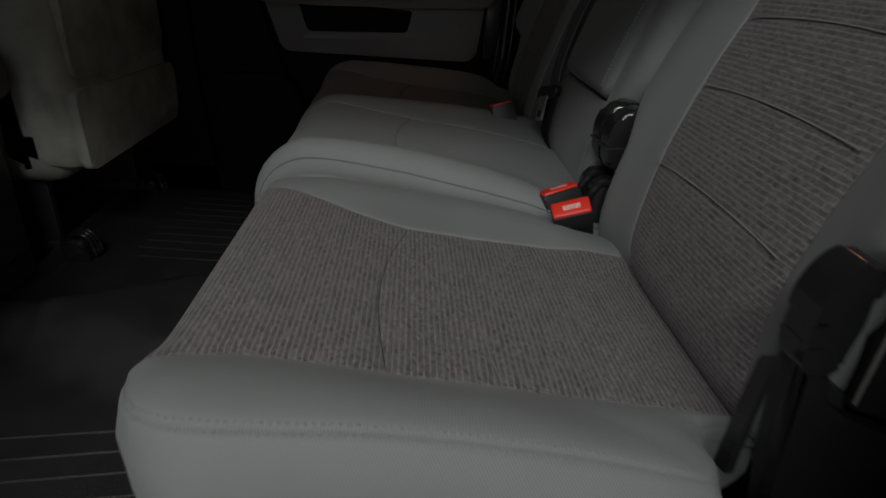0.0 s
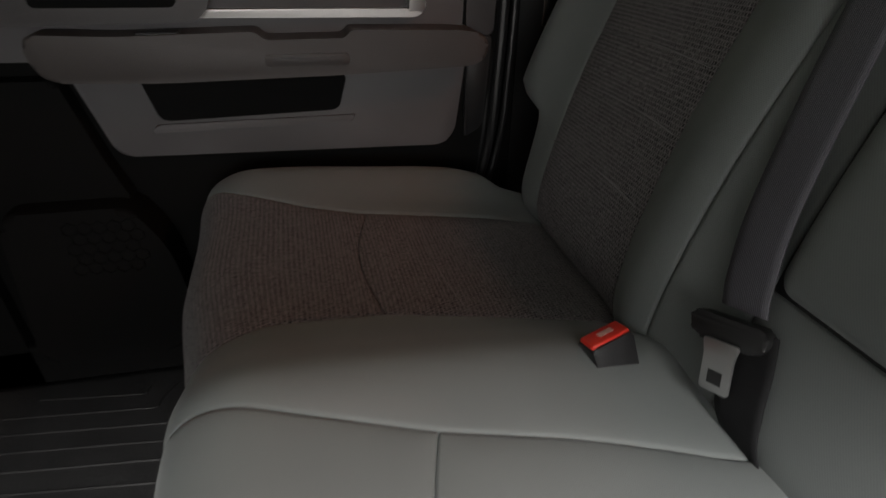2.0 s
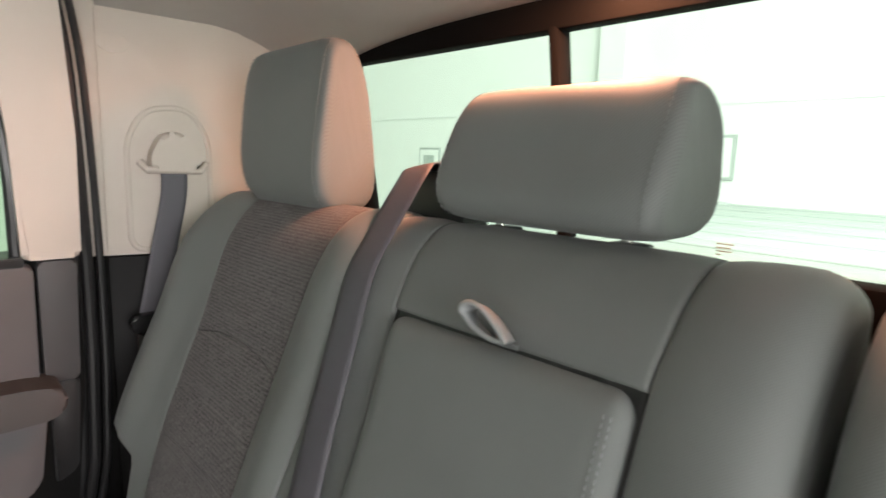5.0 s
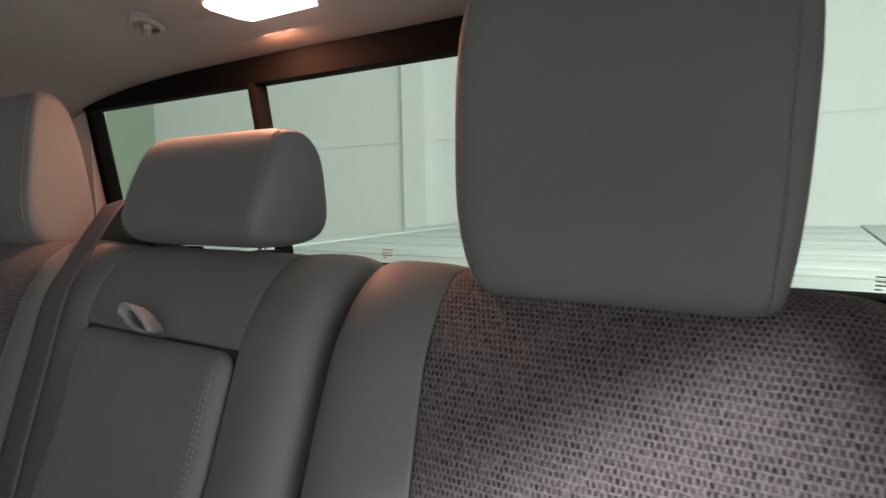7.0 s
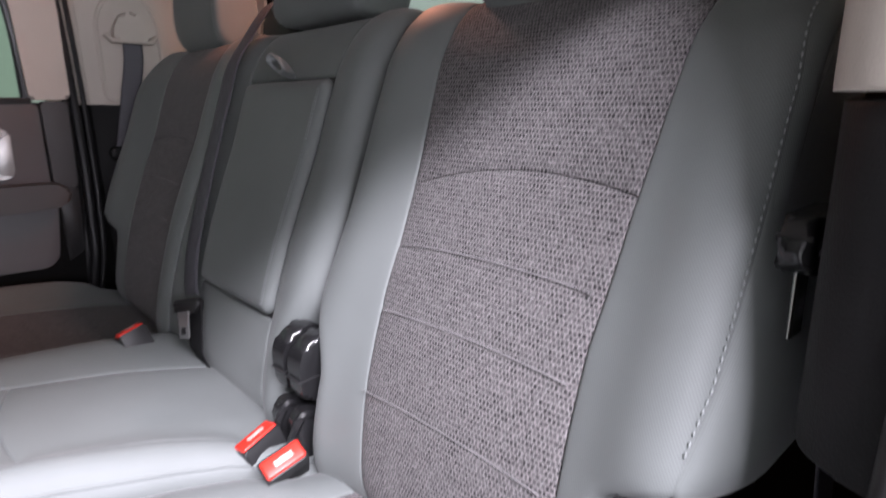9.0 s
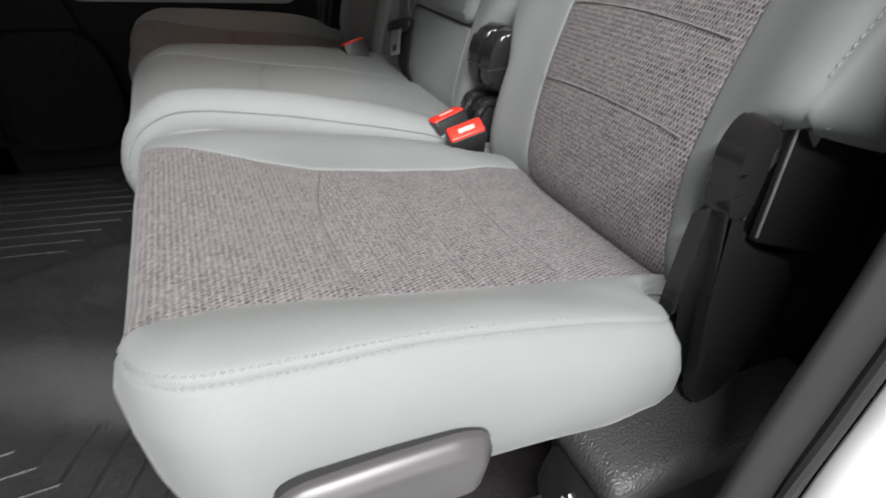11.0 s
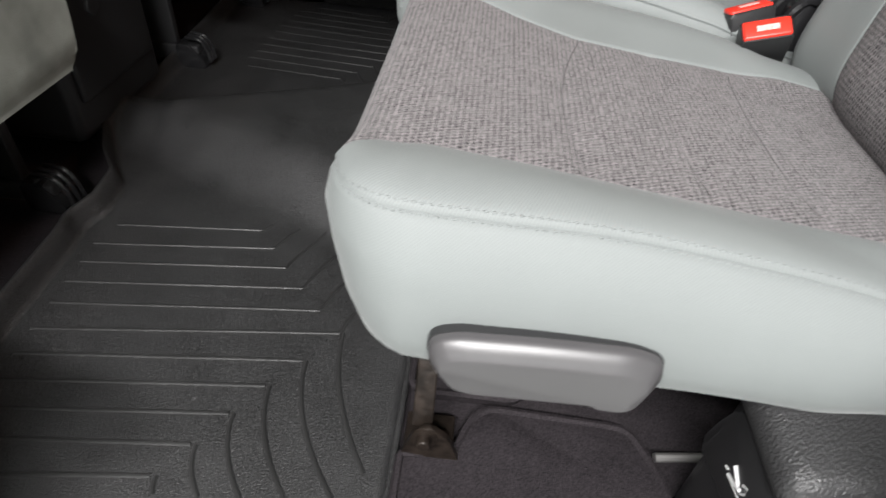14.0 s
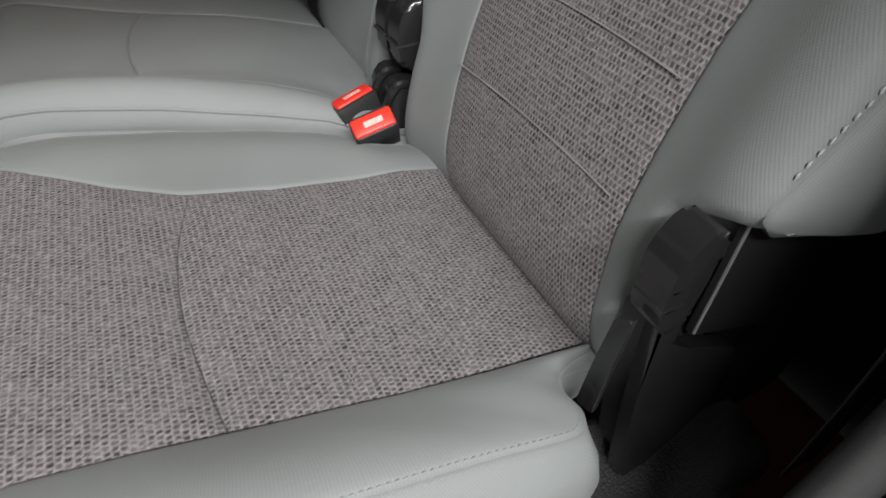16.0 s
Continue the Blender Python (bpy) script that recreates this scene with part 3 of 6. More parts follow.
# ---- rear window with three panes and the bed outside ----
def rear_window():
    ob = thing("window_1", "black-framed sliding rear window of three green-tinted panes", "window", kind="structure")
    x_at = lambda z: 1.10 - 0.05 * (z - 0.86) / 0.32
    def bar(name, y0, y1, z0, z1, d0=0.012, d1=0.02, slant=0.0):
        bm = box_bm(-d0, d1, y0, y1, z0, z1, 0.004, 2)
        for v in bm.verts:
            v.co.x += x_at(v.co.z)
            v.co.y += slant * (v.co.z - z0)
        return part(name, bm, MATTBLACK, ob)
    bar("top_rail", -0.10, 1.50, 1.166, 1.235)
    bar("bottom_rail", -0.10, 1.50, 0.800, 0.861, 0.03)
    bar("frame_side", 1.470, 1.492, 0.81, 1.235)
    bar("frame_side", -0.076, -0.050, 0.81, 1.235, slant=0.28)
    bar("divider", 0.949, 0.967, 0.83, 1.19)
    bar("divider", 0.496, 0.514, 0.83, 1.19)
    for y0, y1 in ((0.0, 0.49), (0.52, 0.943), (0.973, 1.468)):
        bm = box_bm(0.001, 0.005, y0, y1, 0.835, 1.186)
        for v in bm.verts:
            v.co.x += x_at(v.co.z)
        pane = part("pane", bm, GLASS, ob)
        pane.visible_shadow = False
    return ob


rear_window()


# ---- far door ----
def far_door():
    ob = thing("door_1", "closed grey rear door with silver-edged pull, armrest and pocket", "door", kind="structure")
    # lower skin and upper frame
    part("lower_panel", prism_bm(rounded([(-0.34, 0.06), (0.44, 0.06), (0.52, 0.34), (0.545, 0.60), (0.545, 0.80), (-0.34, 0.80)], 0.03), "y", 1.530, 1.60, 0.006), MATTBLACK, ob, "black lower plastic")
    part("upper_panel", prism_bm(rounded([(-0.33, 0.575), (0.478, 0.575), (0.481, 0.800), (-0.33, 0.803)], 0.012), "y", 1.512, 1.545, 0.006, 3), DOORGREY, ob, "mid grey plastic")
    part("rear_edge_panel", prism_bm(rounded([(0.487, 0.600), (0.536, 0.600), (0.542, 0.802), (0.487, 0.802)], 0.008), "y", 1.520, 1.55, 0.005, 3), DARKGREY, ob)
    part("lower_insert", prism_bm(rounded([(-0.085, 0.424), (0.445, 0.414), (0.470, 0.43), (0.486, 0.56), (-0.135, 0.58)], [0.02, 0.02, 0.03, 0.006, 0.02]), "y", 1.512, 1.545, 0.005, 3), DOORGREY, ob, "mid grey plastic")
    part("front_plate", prism_bm(rounded([(-0.30, 0.355), (-0.075, 0.355), (-0.100, 0.42), (-0.140, 0.552), (-0.30, 0.552)], 0.012), "y", 1.490, 1.54, 0.008, 3), MATTBLACK, ob, "black plastic")
    part("speaker_cover", prism_bm(rounded([(-0.27, 0.075), (-0.035, 0.075), (-0.010, 0.18), (-0.028, 0.29), (-0.075, 0.365), (-0.26, 0.365)], [0.03, 0.04, 0.05, 0.05, 0.03, 0.03], 6), "y", 1.445, 1.535, 0.012, 4), MATTBLACK, ob, "black moulded speaker cover")
    # storage pocket with rim: a flat matt black plate paints the shaded recess
    part("pocket", prism_bm(rounded([(-0.012, 0.480), (0.268, 0.487), (0.284, 0.545), (-0.035, 0.560)], 0.012), "y", 1.5085, 1.53, 0.003), MATTBLACK, ob, "flat black plate for the shaded map pocket")
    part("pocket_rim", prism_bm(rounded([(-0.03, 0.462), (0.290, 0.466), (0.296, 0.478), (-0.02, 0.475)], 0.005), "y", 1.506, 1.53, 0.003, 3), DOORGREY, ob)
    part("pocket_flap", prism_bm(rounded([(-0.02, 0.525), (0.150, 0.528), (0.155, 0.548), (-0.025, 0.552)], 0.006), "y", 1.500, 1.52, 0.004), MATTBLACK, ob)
    # armrest
    arm = prism_bm(rounded([(-0.145, 0.558), (0.02, 0.553), (0.27, 0.557), (0.485, 0.565), (0.508, 0.582), (0.502, 0.613), (0.46, 0.620), (0.290, 0.622), (0.278, 0.611), (0.165, 0.610), (0.150, 0.622), (-0.04, 0.618), (-0.155, 0.622)], [0.03, 0.03, 0.03, 0.022, 0.018, 0.018, 0.02, 0.006, 0.006, 0.006, 0.006, 0.02, 0.02], 6), "y", 1.448, 1.53, 0.006, 3)
    part("armrest", arm, ARMREST, ob, "brown-grey padded armrest")
    part("armrest_badge", prism_bm(rounded([(0.160, 0.572), (0.285, 0.572), (0.285, 0.590), (0.160, 0.590)], 0.008, 5), "y", 1.4445, 1.46, 0.0015), ARMREST, ob)
    part("badge_line", prism_bm(rounded([(0.170, 0.576), (0.275, 0.576), (0.275, 0.586), (0.170, 0.586)], 0.004, 4), "y", 1.4435, 1.45, 0.0008), DARKGREY, ob)
    # door pull in a silver frame
    part("pull_recess", prism_bm(rounded([(-0.17, 0.650), (0.375, 0.645), (0.386, 0.655), (0.386, 0.700), (0.376, 0.709), (-0.17, 0.706)], 0.01), "y", 1.5065, 1.52, 0.002), DOORGREY, ob, "dark recessed pull")
    part("silver_frame", prism_bm(rounded([(-0.22, 0.711), (0.390, 0.711), (0.404, 0.722), (0.416, 0.734), (0.402, 0.747), (-0.22, 0.747)], [0.002, 0.003, 0.008, 0.010, 0.012, 0.002]), "y", 1.496, 1.514, 0.002, 2), SILVER, ob, "satin silver trim")
    part("silver_frame", prism_bm(rounded([(-0.22, 0.637), (0.398, 0.633), (0.412, 0.642), (0.384, 0.646), (-0.22, 0.647)], [0.002, 0.010, 0.004, 0.003, 0.002]), "y", 1.496, 1.514, 0.002, 2), SILVER, ob, "satin silver trim")
    part("silver_frame", prism_bm(rounded([(0.386, 0.641), (0.412, 0.641), (0.417, 0.735), (0.388, 0.716)], [0.003, 0.008, 0.008, 0.004]), "y", 1.4945, 1.514, 0.002, 2), SILVER, ob, "satin silver trim")
    part("silver_lip", prism_bm(rounded([(-0.22, 0.716), (0.385, 0.717), (0.400, 0.722), (0.404, 0.736), (0.395, 0.742), (-0.22, 0.742)], 0.008), "y", 1.482, 1.50, 0.005, 3), SILVER, ob, "satin silver trim")
    part("rear_panel", prism_bm(rounded([(0.492, 0.42), (0.526, 0.44), (0.536, 0.598), (0.492, 0.598)], 0.008), "y", 1.524, 1.55, 0.004), BLACK, ob, "black plastic")
    part("handle_bezel", prism_bm(rounded([(-0.20, 0.628), (0.070, 0.632), (0.088, 0.650), (0.105, 0.700), (0.02, 0.712), (-0.20, 0.712)], 0.014, 5), "y", 1.478, 1.512, 0.008, 3), DARKGREY, ob, "dark grey moulding round the door handle")
    # flat matt black plate, painting the shade of the hollow behind the handle
    part("handle_recess_shade", prism_bm(rounded([(-0.14, 0.652), (0.045, 0.652), (0.055, 0.690), (-0.14, 0.695)], 0.008), "y", 1.4765, 1.49, 0.002), MATTBLACK, ob)
    part("door_handle", prism_bm(rounded([(-0.13, 0.664), (0.03, 0.664), (0.036, 0.686), (-0.13, 0.688)], 0.008), "y", 1.466, 1.479, 0.004, 3), DARKGREY, ob, "dark grey inner door handle")
    part("window_switch", box_bm(-0.012, 0.046, 1.458, 1.490, 0.612, 0.6225, 0.003), BLACK, ob, "black window switch")
    # honeycomb grille at the top of the speaker cover
    for row in range(5):
        for col in range(5):
            cx, cz = -0.165 + 0.021 * col + 0.0105 * (row % 2), 0.262 + 0.018 * row
            ring = [(cx + 0.0115 * math.cos(k * math.pi / 3 + math.pi / 6), 1.4445, cz + 0.0115 * math.sin(k * math.pi / 3 + math.pi / 6)) for k in range(7)]
            part("grille_cell", tube_bm(ring, 0.0016, 5, caps=False), MATTBLACK, ob)
    # window frame and pane
    part("window_sill", prism_bm(rounded([(-0.34, 0.797), (0.47, 0.797), (0.47, 0.812), (-0.34, 0.814)], 0.003), "y", 1.508, 1.56, 0.003), SEAL, ob)
    fr = prism_bm(rounded([(0.468, 0.806), (0.548, 0.806), (0.551, 1.00), (0.538, 1.24), (0.44, 1.24), (0.462, 1.00)], 0.01), "y", 1.512, 1.56, 0.010, 3)
    part("window_post", fr, BEIGE, ob, "beige plastic")
    part("window_head", prism_bm(rounded([(-0.34, 1.205), (0.46, 1.205), (0.44, 1.26), (-0.34, 1.26)], 0.01), "y", 1.512, 1.56, 0.006), BEIGE, ob, "beige plastic")
    part("window_gasket", tube_bm(smooth_line([(0.462, 1.535, 0.81), (0.460, 1.535, 0.97), (0.440, 1.535, 1.15), (0.42, 1.53, 1.22)], 6), 0.009, 8), SEAL, ob)
    pane = part("pane", box_bm(-0.34, 0.465, 1.540, 1.544, 0.80, 1.23), GLASS, ob)
    pane.visible_shadow = False
    return ob


far_door()
structure("sill_far", box_bm(-1.6, 1.05, 1.50, 1.66, -0.05, 0.085, 0.012), MATTBLACK, "black door sill under the far door")
structure("pillar_middle", prism_bm(rounded([(-0.50, -0.05), (-0.30, -0.05), (-0.335, 0.35), (-0.345, 1.26), (-0.46, 1.26), (-0.50, 0.4)], 0.03), "y", 1.50, 1.62, 0.012), MATTBLACK, "dark plastic centre pillar between the far doors")
structure("pillar_near", prism_bm(rounded([(-0.56, -0.05), (-0.36, -0.05), (-0.40, 0.35), (-0.42, 1.26), (-0.52, 1.26), (-0.56, 0.4)], 0.03), "y", -0.17, -0.06, 0.012), DARKGREY, "dark plastic centre pillar at the open doorway")


# ---- rear seat ----
def const(v):
    return lambda x, z, u: v


CUSH = [(0.590, 0.335), (0.50, 0.357), (0.40, 0.371), (0.28, 0.379), (0.18, 0.385), (0.12, 0.384), (0.085, 0.371), (0.066, 0.345), (0.062, 0.315),
        (0.075, 0.285), (0.11, 0.268), (0.2, 0.265), (0.35, 0.270), (0.48, 0.276), (0.56, 0.292), (0.588, 0.315)]


def joint(x, z, u):
    return along([(0.06, 0.555), (0.17, 0.552), (0.285, 0.535), (0.40, 0.505), (0.46, 0.485), (0.50, 0.455), (0.59, 0.44)], x)


CUSH_NEAR = [(0.600, 0.335), (0.51, 0.352), (0.40, 0.366), (0.28, 0.374), (0.19, 0.381), (0.140, 0.384), (0.108, 0.383), (0.090, 0.377), (0.081, 0.364), (0.079, 0.345),
             (0.088, 0.310), (0.13, 0.278), (0.2, 0.272), (0.35, 0.272), (0.48, 0.276), (0.56, 0.292), (0.588, 0.315)]


SEAT_NEAR = thing("rear_seat", "narrow grey folding rear seat with woven charcoal inserts by the doorway", "car seat", "rear seats")
SEAT_WIDE = thing("rear_seat", "wide grey rear seat with fold-down armrest and one woven insert", "car seat", "rear seats")


# seam line along the near cushion, from its outer front corner to the notch at the hinge
RIM = [(0.083, 0.094, 0.389), (0.093, 0.066, 0.393), (0.112, 0.048, 0.394), (0.14, 0.040, 0.394),
       (0.20, 0.037, 0.394), (0.27, 0.035, 0.394), (0.34, 0.031, 0.389), (0.42, 0.026, 0.380), (0.475, 0.022, 0.370), (0.500, 0.024, 0.364), (0.511, 0.038, 0.362), (0.509, 0.058, 0.361), (0.517, 0.076, 0.359), (0.545, 0.086, 0.355), (0.570, 0.090, 0.351)]


def quilt(name, low, high, crown, mat, parent, nv=18, dip=0.0022, label=""):
    """A sewn strip between two lines of equal length, bulging by crown(k, v) between its seams."""
    verts, faces, uv, run = [], [], [], 0.0
    n = nv + 1
    for i, (a, b) in enumerate(zip(low, high)):
        run += (a - low[i - 1]).length if i else 0.0
        k = i / (len(low) - 1)
        for j in range(n):
            v = 0.5 - 0.5 * math.cos(math.pi * j / nv)
            p = a.lerp(b, v)
            d = min(v, 1 - v) * (b - a).length
            p.z += crown(k) * math.sin(math.pi * v ** 0.85) ** 0.8 - dip * math.exp(-d / 0.002)
            verts.append(p)
            uv.append((run, v * (b - a).length))
    for i in range(len(low) - 1):
        for j in range(nv):
            q = i * n + j
            faces.append((q, q + 1, q + n + 1, q + n))
    return mesh_object(name, verts, faces, mat, parent, label, uv)


def near_cushion():
    outer = const(0.03)

    def lift(u, y, p):
        top = 1 - ease(u, 0.50, 0.62)
        inn = 0.014 * math.exp(-((y - joint(p.x, 0, 0) + 0.05) / 0.045) ** 2) * ease(p.x, 0.08, 0.2)
        return top * inn
    rise = lambda y, p: (0.016 * math.exp(-((y - 0.08) / 0.05) ** 2) * (1 - ease(p.x, 0.09, 0.135)) + 0.004 * math.exp(-((y - 0.09) / 0.04) ** 2)) * ease(p.z, 0.30, 0.37)
    pad = Pad(CUSH_NEAR, outer, joint, lift, 0.020, None, rise)
    front = min((abs(p.x - 0.0805) + abs(p.z - 0.366), s) for p, s in zip(pad.pts, pad.s) if s < 0.6)[1]
    cut = pad.at_x(0.277)
    in_line = lambda x, z, u: along([(0.06, 0.548), (0.092, 0.52), (0.155, 0.472), (0.215, 0.437), (0.280, 0.406), (0.372, 0.388), (0.55, 0.376)], x)
    out_line = lambda x, z, u: along([(0.079, 0.094), (0.083, 0.098), (0.093, 0.107), (0.113, 0.120), (0.15, 0.127), (0.22, 0.121), (0.29, 0.112), (0.39, 0.100), (0.46, 0.096), (0.565, 0.096)], x)
    seam = lambda v: cut + 0.02 * math.sin(math.pi * v) - 0.014 * (v - 0.5)
    core = Pad([(x + (0.045 if x < 0.2 else 0.0), z + (0.012 if z < 0.32 else -0.010)) for x, z in CUSH_NEAR], const(0.075), joint, lambda u, y, p: 0.0, 0.02)
    ob = core.body("cushion", GREY, SEAT_NEAR, label="grey cushion with woven insert")
    tuck = [lambda y, k=k: pad.at_x(0.277) - 0.085 * k + 0.012 * math.sin((y - 0.1) / 0.3 * math.pi) for k in (1, 2)]
    pad.patch("insert_panel", 0.0, seam, out_line, in_line, INSERT, ob, 0.004, 0.012, nu=70, nv=30, label="woven charcoal fabric", grooves=tuck)
    pad.patch("insert_panel", seam, front, out_line, in_line, INSERT, ob, 0.005, 0.014, nu=56, nv=30, label="woven charcoal fabric")
    pad.patch("bolster", 0.0, front + 0.01, in_line, joint, GREY, ob, 0.004, 0.014, "l", nu=90, nv=14)
    # outer bolster between the rim seam and the insert
    edge = [pad.point(front, y, -0.0005) for y in (0.552, 0.46, 0.36, 0.26, 0.19, 0.15, 0.122)]
    rim = smooth_line(edge + RIM, 12)
    first = 12 * len(edge)
    low, high = rim[first:], []
    top_x = [p.x for p, q in zip(pad.pts, pad.s) if q <= front][::-1]
    top_s = [q for q in pad.s if q <= front][::-1]
    for i, p in enumerate(low):
        k = i / (len(low) - 1)
        x = 0.083 + (0.570 - 0.083) * k ** 1.15
        u = top_s[-1] if x >= top_x[-1] else float(np.interp(x, top_x, top_s))
        high.append(pad.point(u, out_line(x, 0, u), 0.0035))
    high[0] = low[0].copy()
    crown = lambda k: 0.0115 * ease(k, 0.0, 0.16) * (1 - 0.6 * ease(k, 0.72, 1.0))
    quilt("bolster", low, high, crown, GREY, ob)
    pad.patch("seam_backing", 0.0, front, lambda x, z, u: out_line(x, z, u) - 0.020, lambda x, z, u: out_line(x, z, u) + 0.006, GREY, ob, -0.003, 0.004, "", nu=70, nv=8, skirt=False, dip=0.0)
    # front and side wrapped in one piece below the seam, tucked under at the bottom
    drops = (0.0, 0.02, 0.06, 0.12, 0.22, 0.34, 0.46, 0.58, 0.70, 0.80, 0.88, 0.94, 0.98, 1.0, 1.0, 1.0)
    front_out = [(0.0, -0.001), (0.03, 0.002), (0.06, 0.004), (0.22, 0.009), (0.46, 0.006), (0.70, 0.001), (0.88, -0.007), (1.0, -0.022)]
    side_out = [(0.0, -0.001), (0.03, 0.0035), (0.06, 0.007), (0.22, 0.022), (0.46, 0.031), (0.70, 0.033), (0.88, 0.027), (0.98, 0.018), (1.0, 0.012)]
    verts, faces, uv, run = [], [], [], 0.0
    n = len(drops)
    for i, p in enumerate(rim):
        t = (rim[min(i + 1, len(rim) - 1)] - rim[max(i - 1, 0)])
        t.z = 0
        t.normalize()
        out = Vector((t.y, -t.x, 0))
        if i:
            run += (p - rim[i - 1]).length
        w = ease(p.x, 0.083, 0.15) * (1 - 0.25 * ease(p.x, 0.43, 0.49)) if p.y < 0.12 else 0.0
        rear = ease(p.x, 0.498, 0.510)
        floor_z = 0.263 + 0.010 * ease(p.x, 0.2, 0.4)
        for j, v in enumerate(drops):
            o = along(front_out, v) * (1 - w) + along(side_out, v) * w
            o = o * (1 - rear) + (0.010 * math.sin(math.pi * v) - 0.004 * v) * rear
            o -= max(0, j - 13) * 0.012
            q = p + out * o
            q.z = p.z - (p.z - floor_z) * v - (0.002 if j == 0 else 0.0)
            q.x -= 0.006 * ease(v, 0.45, 1.0) * ease(p.x, 0.465, 0.508)
            verts.append(q)
            uv.append((run, v * 0.125))
    for i in range(len(rim) - 1):
        for j in range(n - 1):
            q = i * n + j
            faces.append((q, q + 1, q + n + 1, q + n))
    mesh_object("side_panel", verts, faces, GREY, ob, "grey cloth wrapped round the front and side", uv)
    pad.end("inner_side_panel", 1, GREY, ob, 0.004)
    inner = [a.lerp(b, 0.035) + Vector((0, 0, crown(i / (len(low) - 1)) * math.sin(math.pi * 0.035 ** 0.85) ** 0.8 - 0.0004)) for i, (a, b) in enumerate(zip(low, high))]
    dashes("stitching", inner[6:-50], THREAD, ob, 0.0058, 0.0042, 0.0009)
    dashes("stitching", [p + Vector((0, -0.0024, -0.0030)) for p in low[6:-60]], THREAD, ob, 0.0058, 0.0042, 0.0008)
    for g in tuck:
        part("tuck_line", tube_bm([pad.point(g(0.115 + 0.25 * k / 20), 0.115 + 0.25 * k / 20, 0.0043) for k in range(21)], 0.0005, 5), PALEYARN, ob)
    # release lever on the outer side: bevelled above, a flat face below, notched at its rear foot
    shape = rounded([(0.164, 0.304), (0.166, 0.322), (0.183, 0.330), (0.24, 0.334), (0.300, 0.335), (0.320, 0.328), (0.324, 0.312), (0.318, 0.280), (0.311, 0.2735), (0.292, 0.2735), (0.286, 0.280), (0.190, 0.275), (0.176, 0.280)],
                    [0.008, 0.010, 0.02, 0.02, 0.012, 0.010, 0.012, 0.006, 0.006, 0.004, 0.004, 0.012, 0.01])
    shape = [(x, 0.302 + (z - 0.302) * 0.86) for x, z in shape]
    bm = bmesh.new()
    rings = []
    for d, sx, k in ((0.006, 1.0, 1.0), (-0.003, 1.0, 1.0), (-0.0085, 0.985, 0.97), (-0.0150, 0.90, 0.74), (-0.0165, 0.87, 0.68)):
        rings.append([bm.verts.new((0.244 + (x - 0.244) * sx, d, 0.279 + (z - 0.279) * k + (0.0008 if k < 0.9 else 0))) for x, z in shape])
    for a, b in zip(rings, rings[1:]):
        for q in range(len(shape)):
            w = (q + 1) % len(shape)
            bm.faces.new((a[q], a[w], b[w], b[q]))
    bm.faces.new(rings[-1])
    part("release_lever", bm, LEVERGREY, ob, "mid grey plastic lever", 50)
    # slightly larger black slab, drawing the shadow gap round the lever
    part("lever_shadow_gap", prism_bm([(0.244 + (x - 0.244) * 1.012, 0.305 + (z - 0.305) * 1.03) for x, z in shape], "y", -0.001, 0.012, 0.001), BLACK, ob)
    return ob


near_cushion()


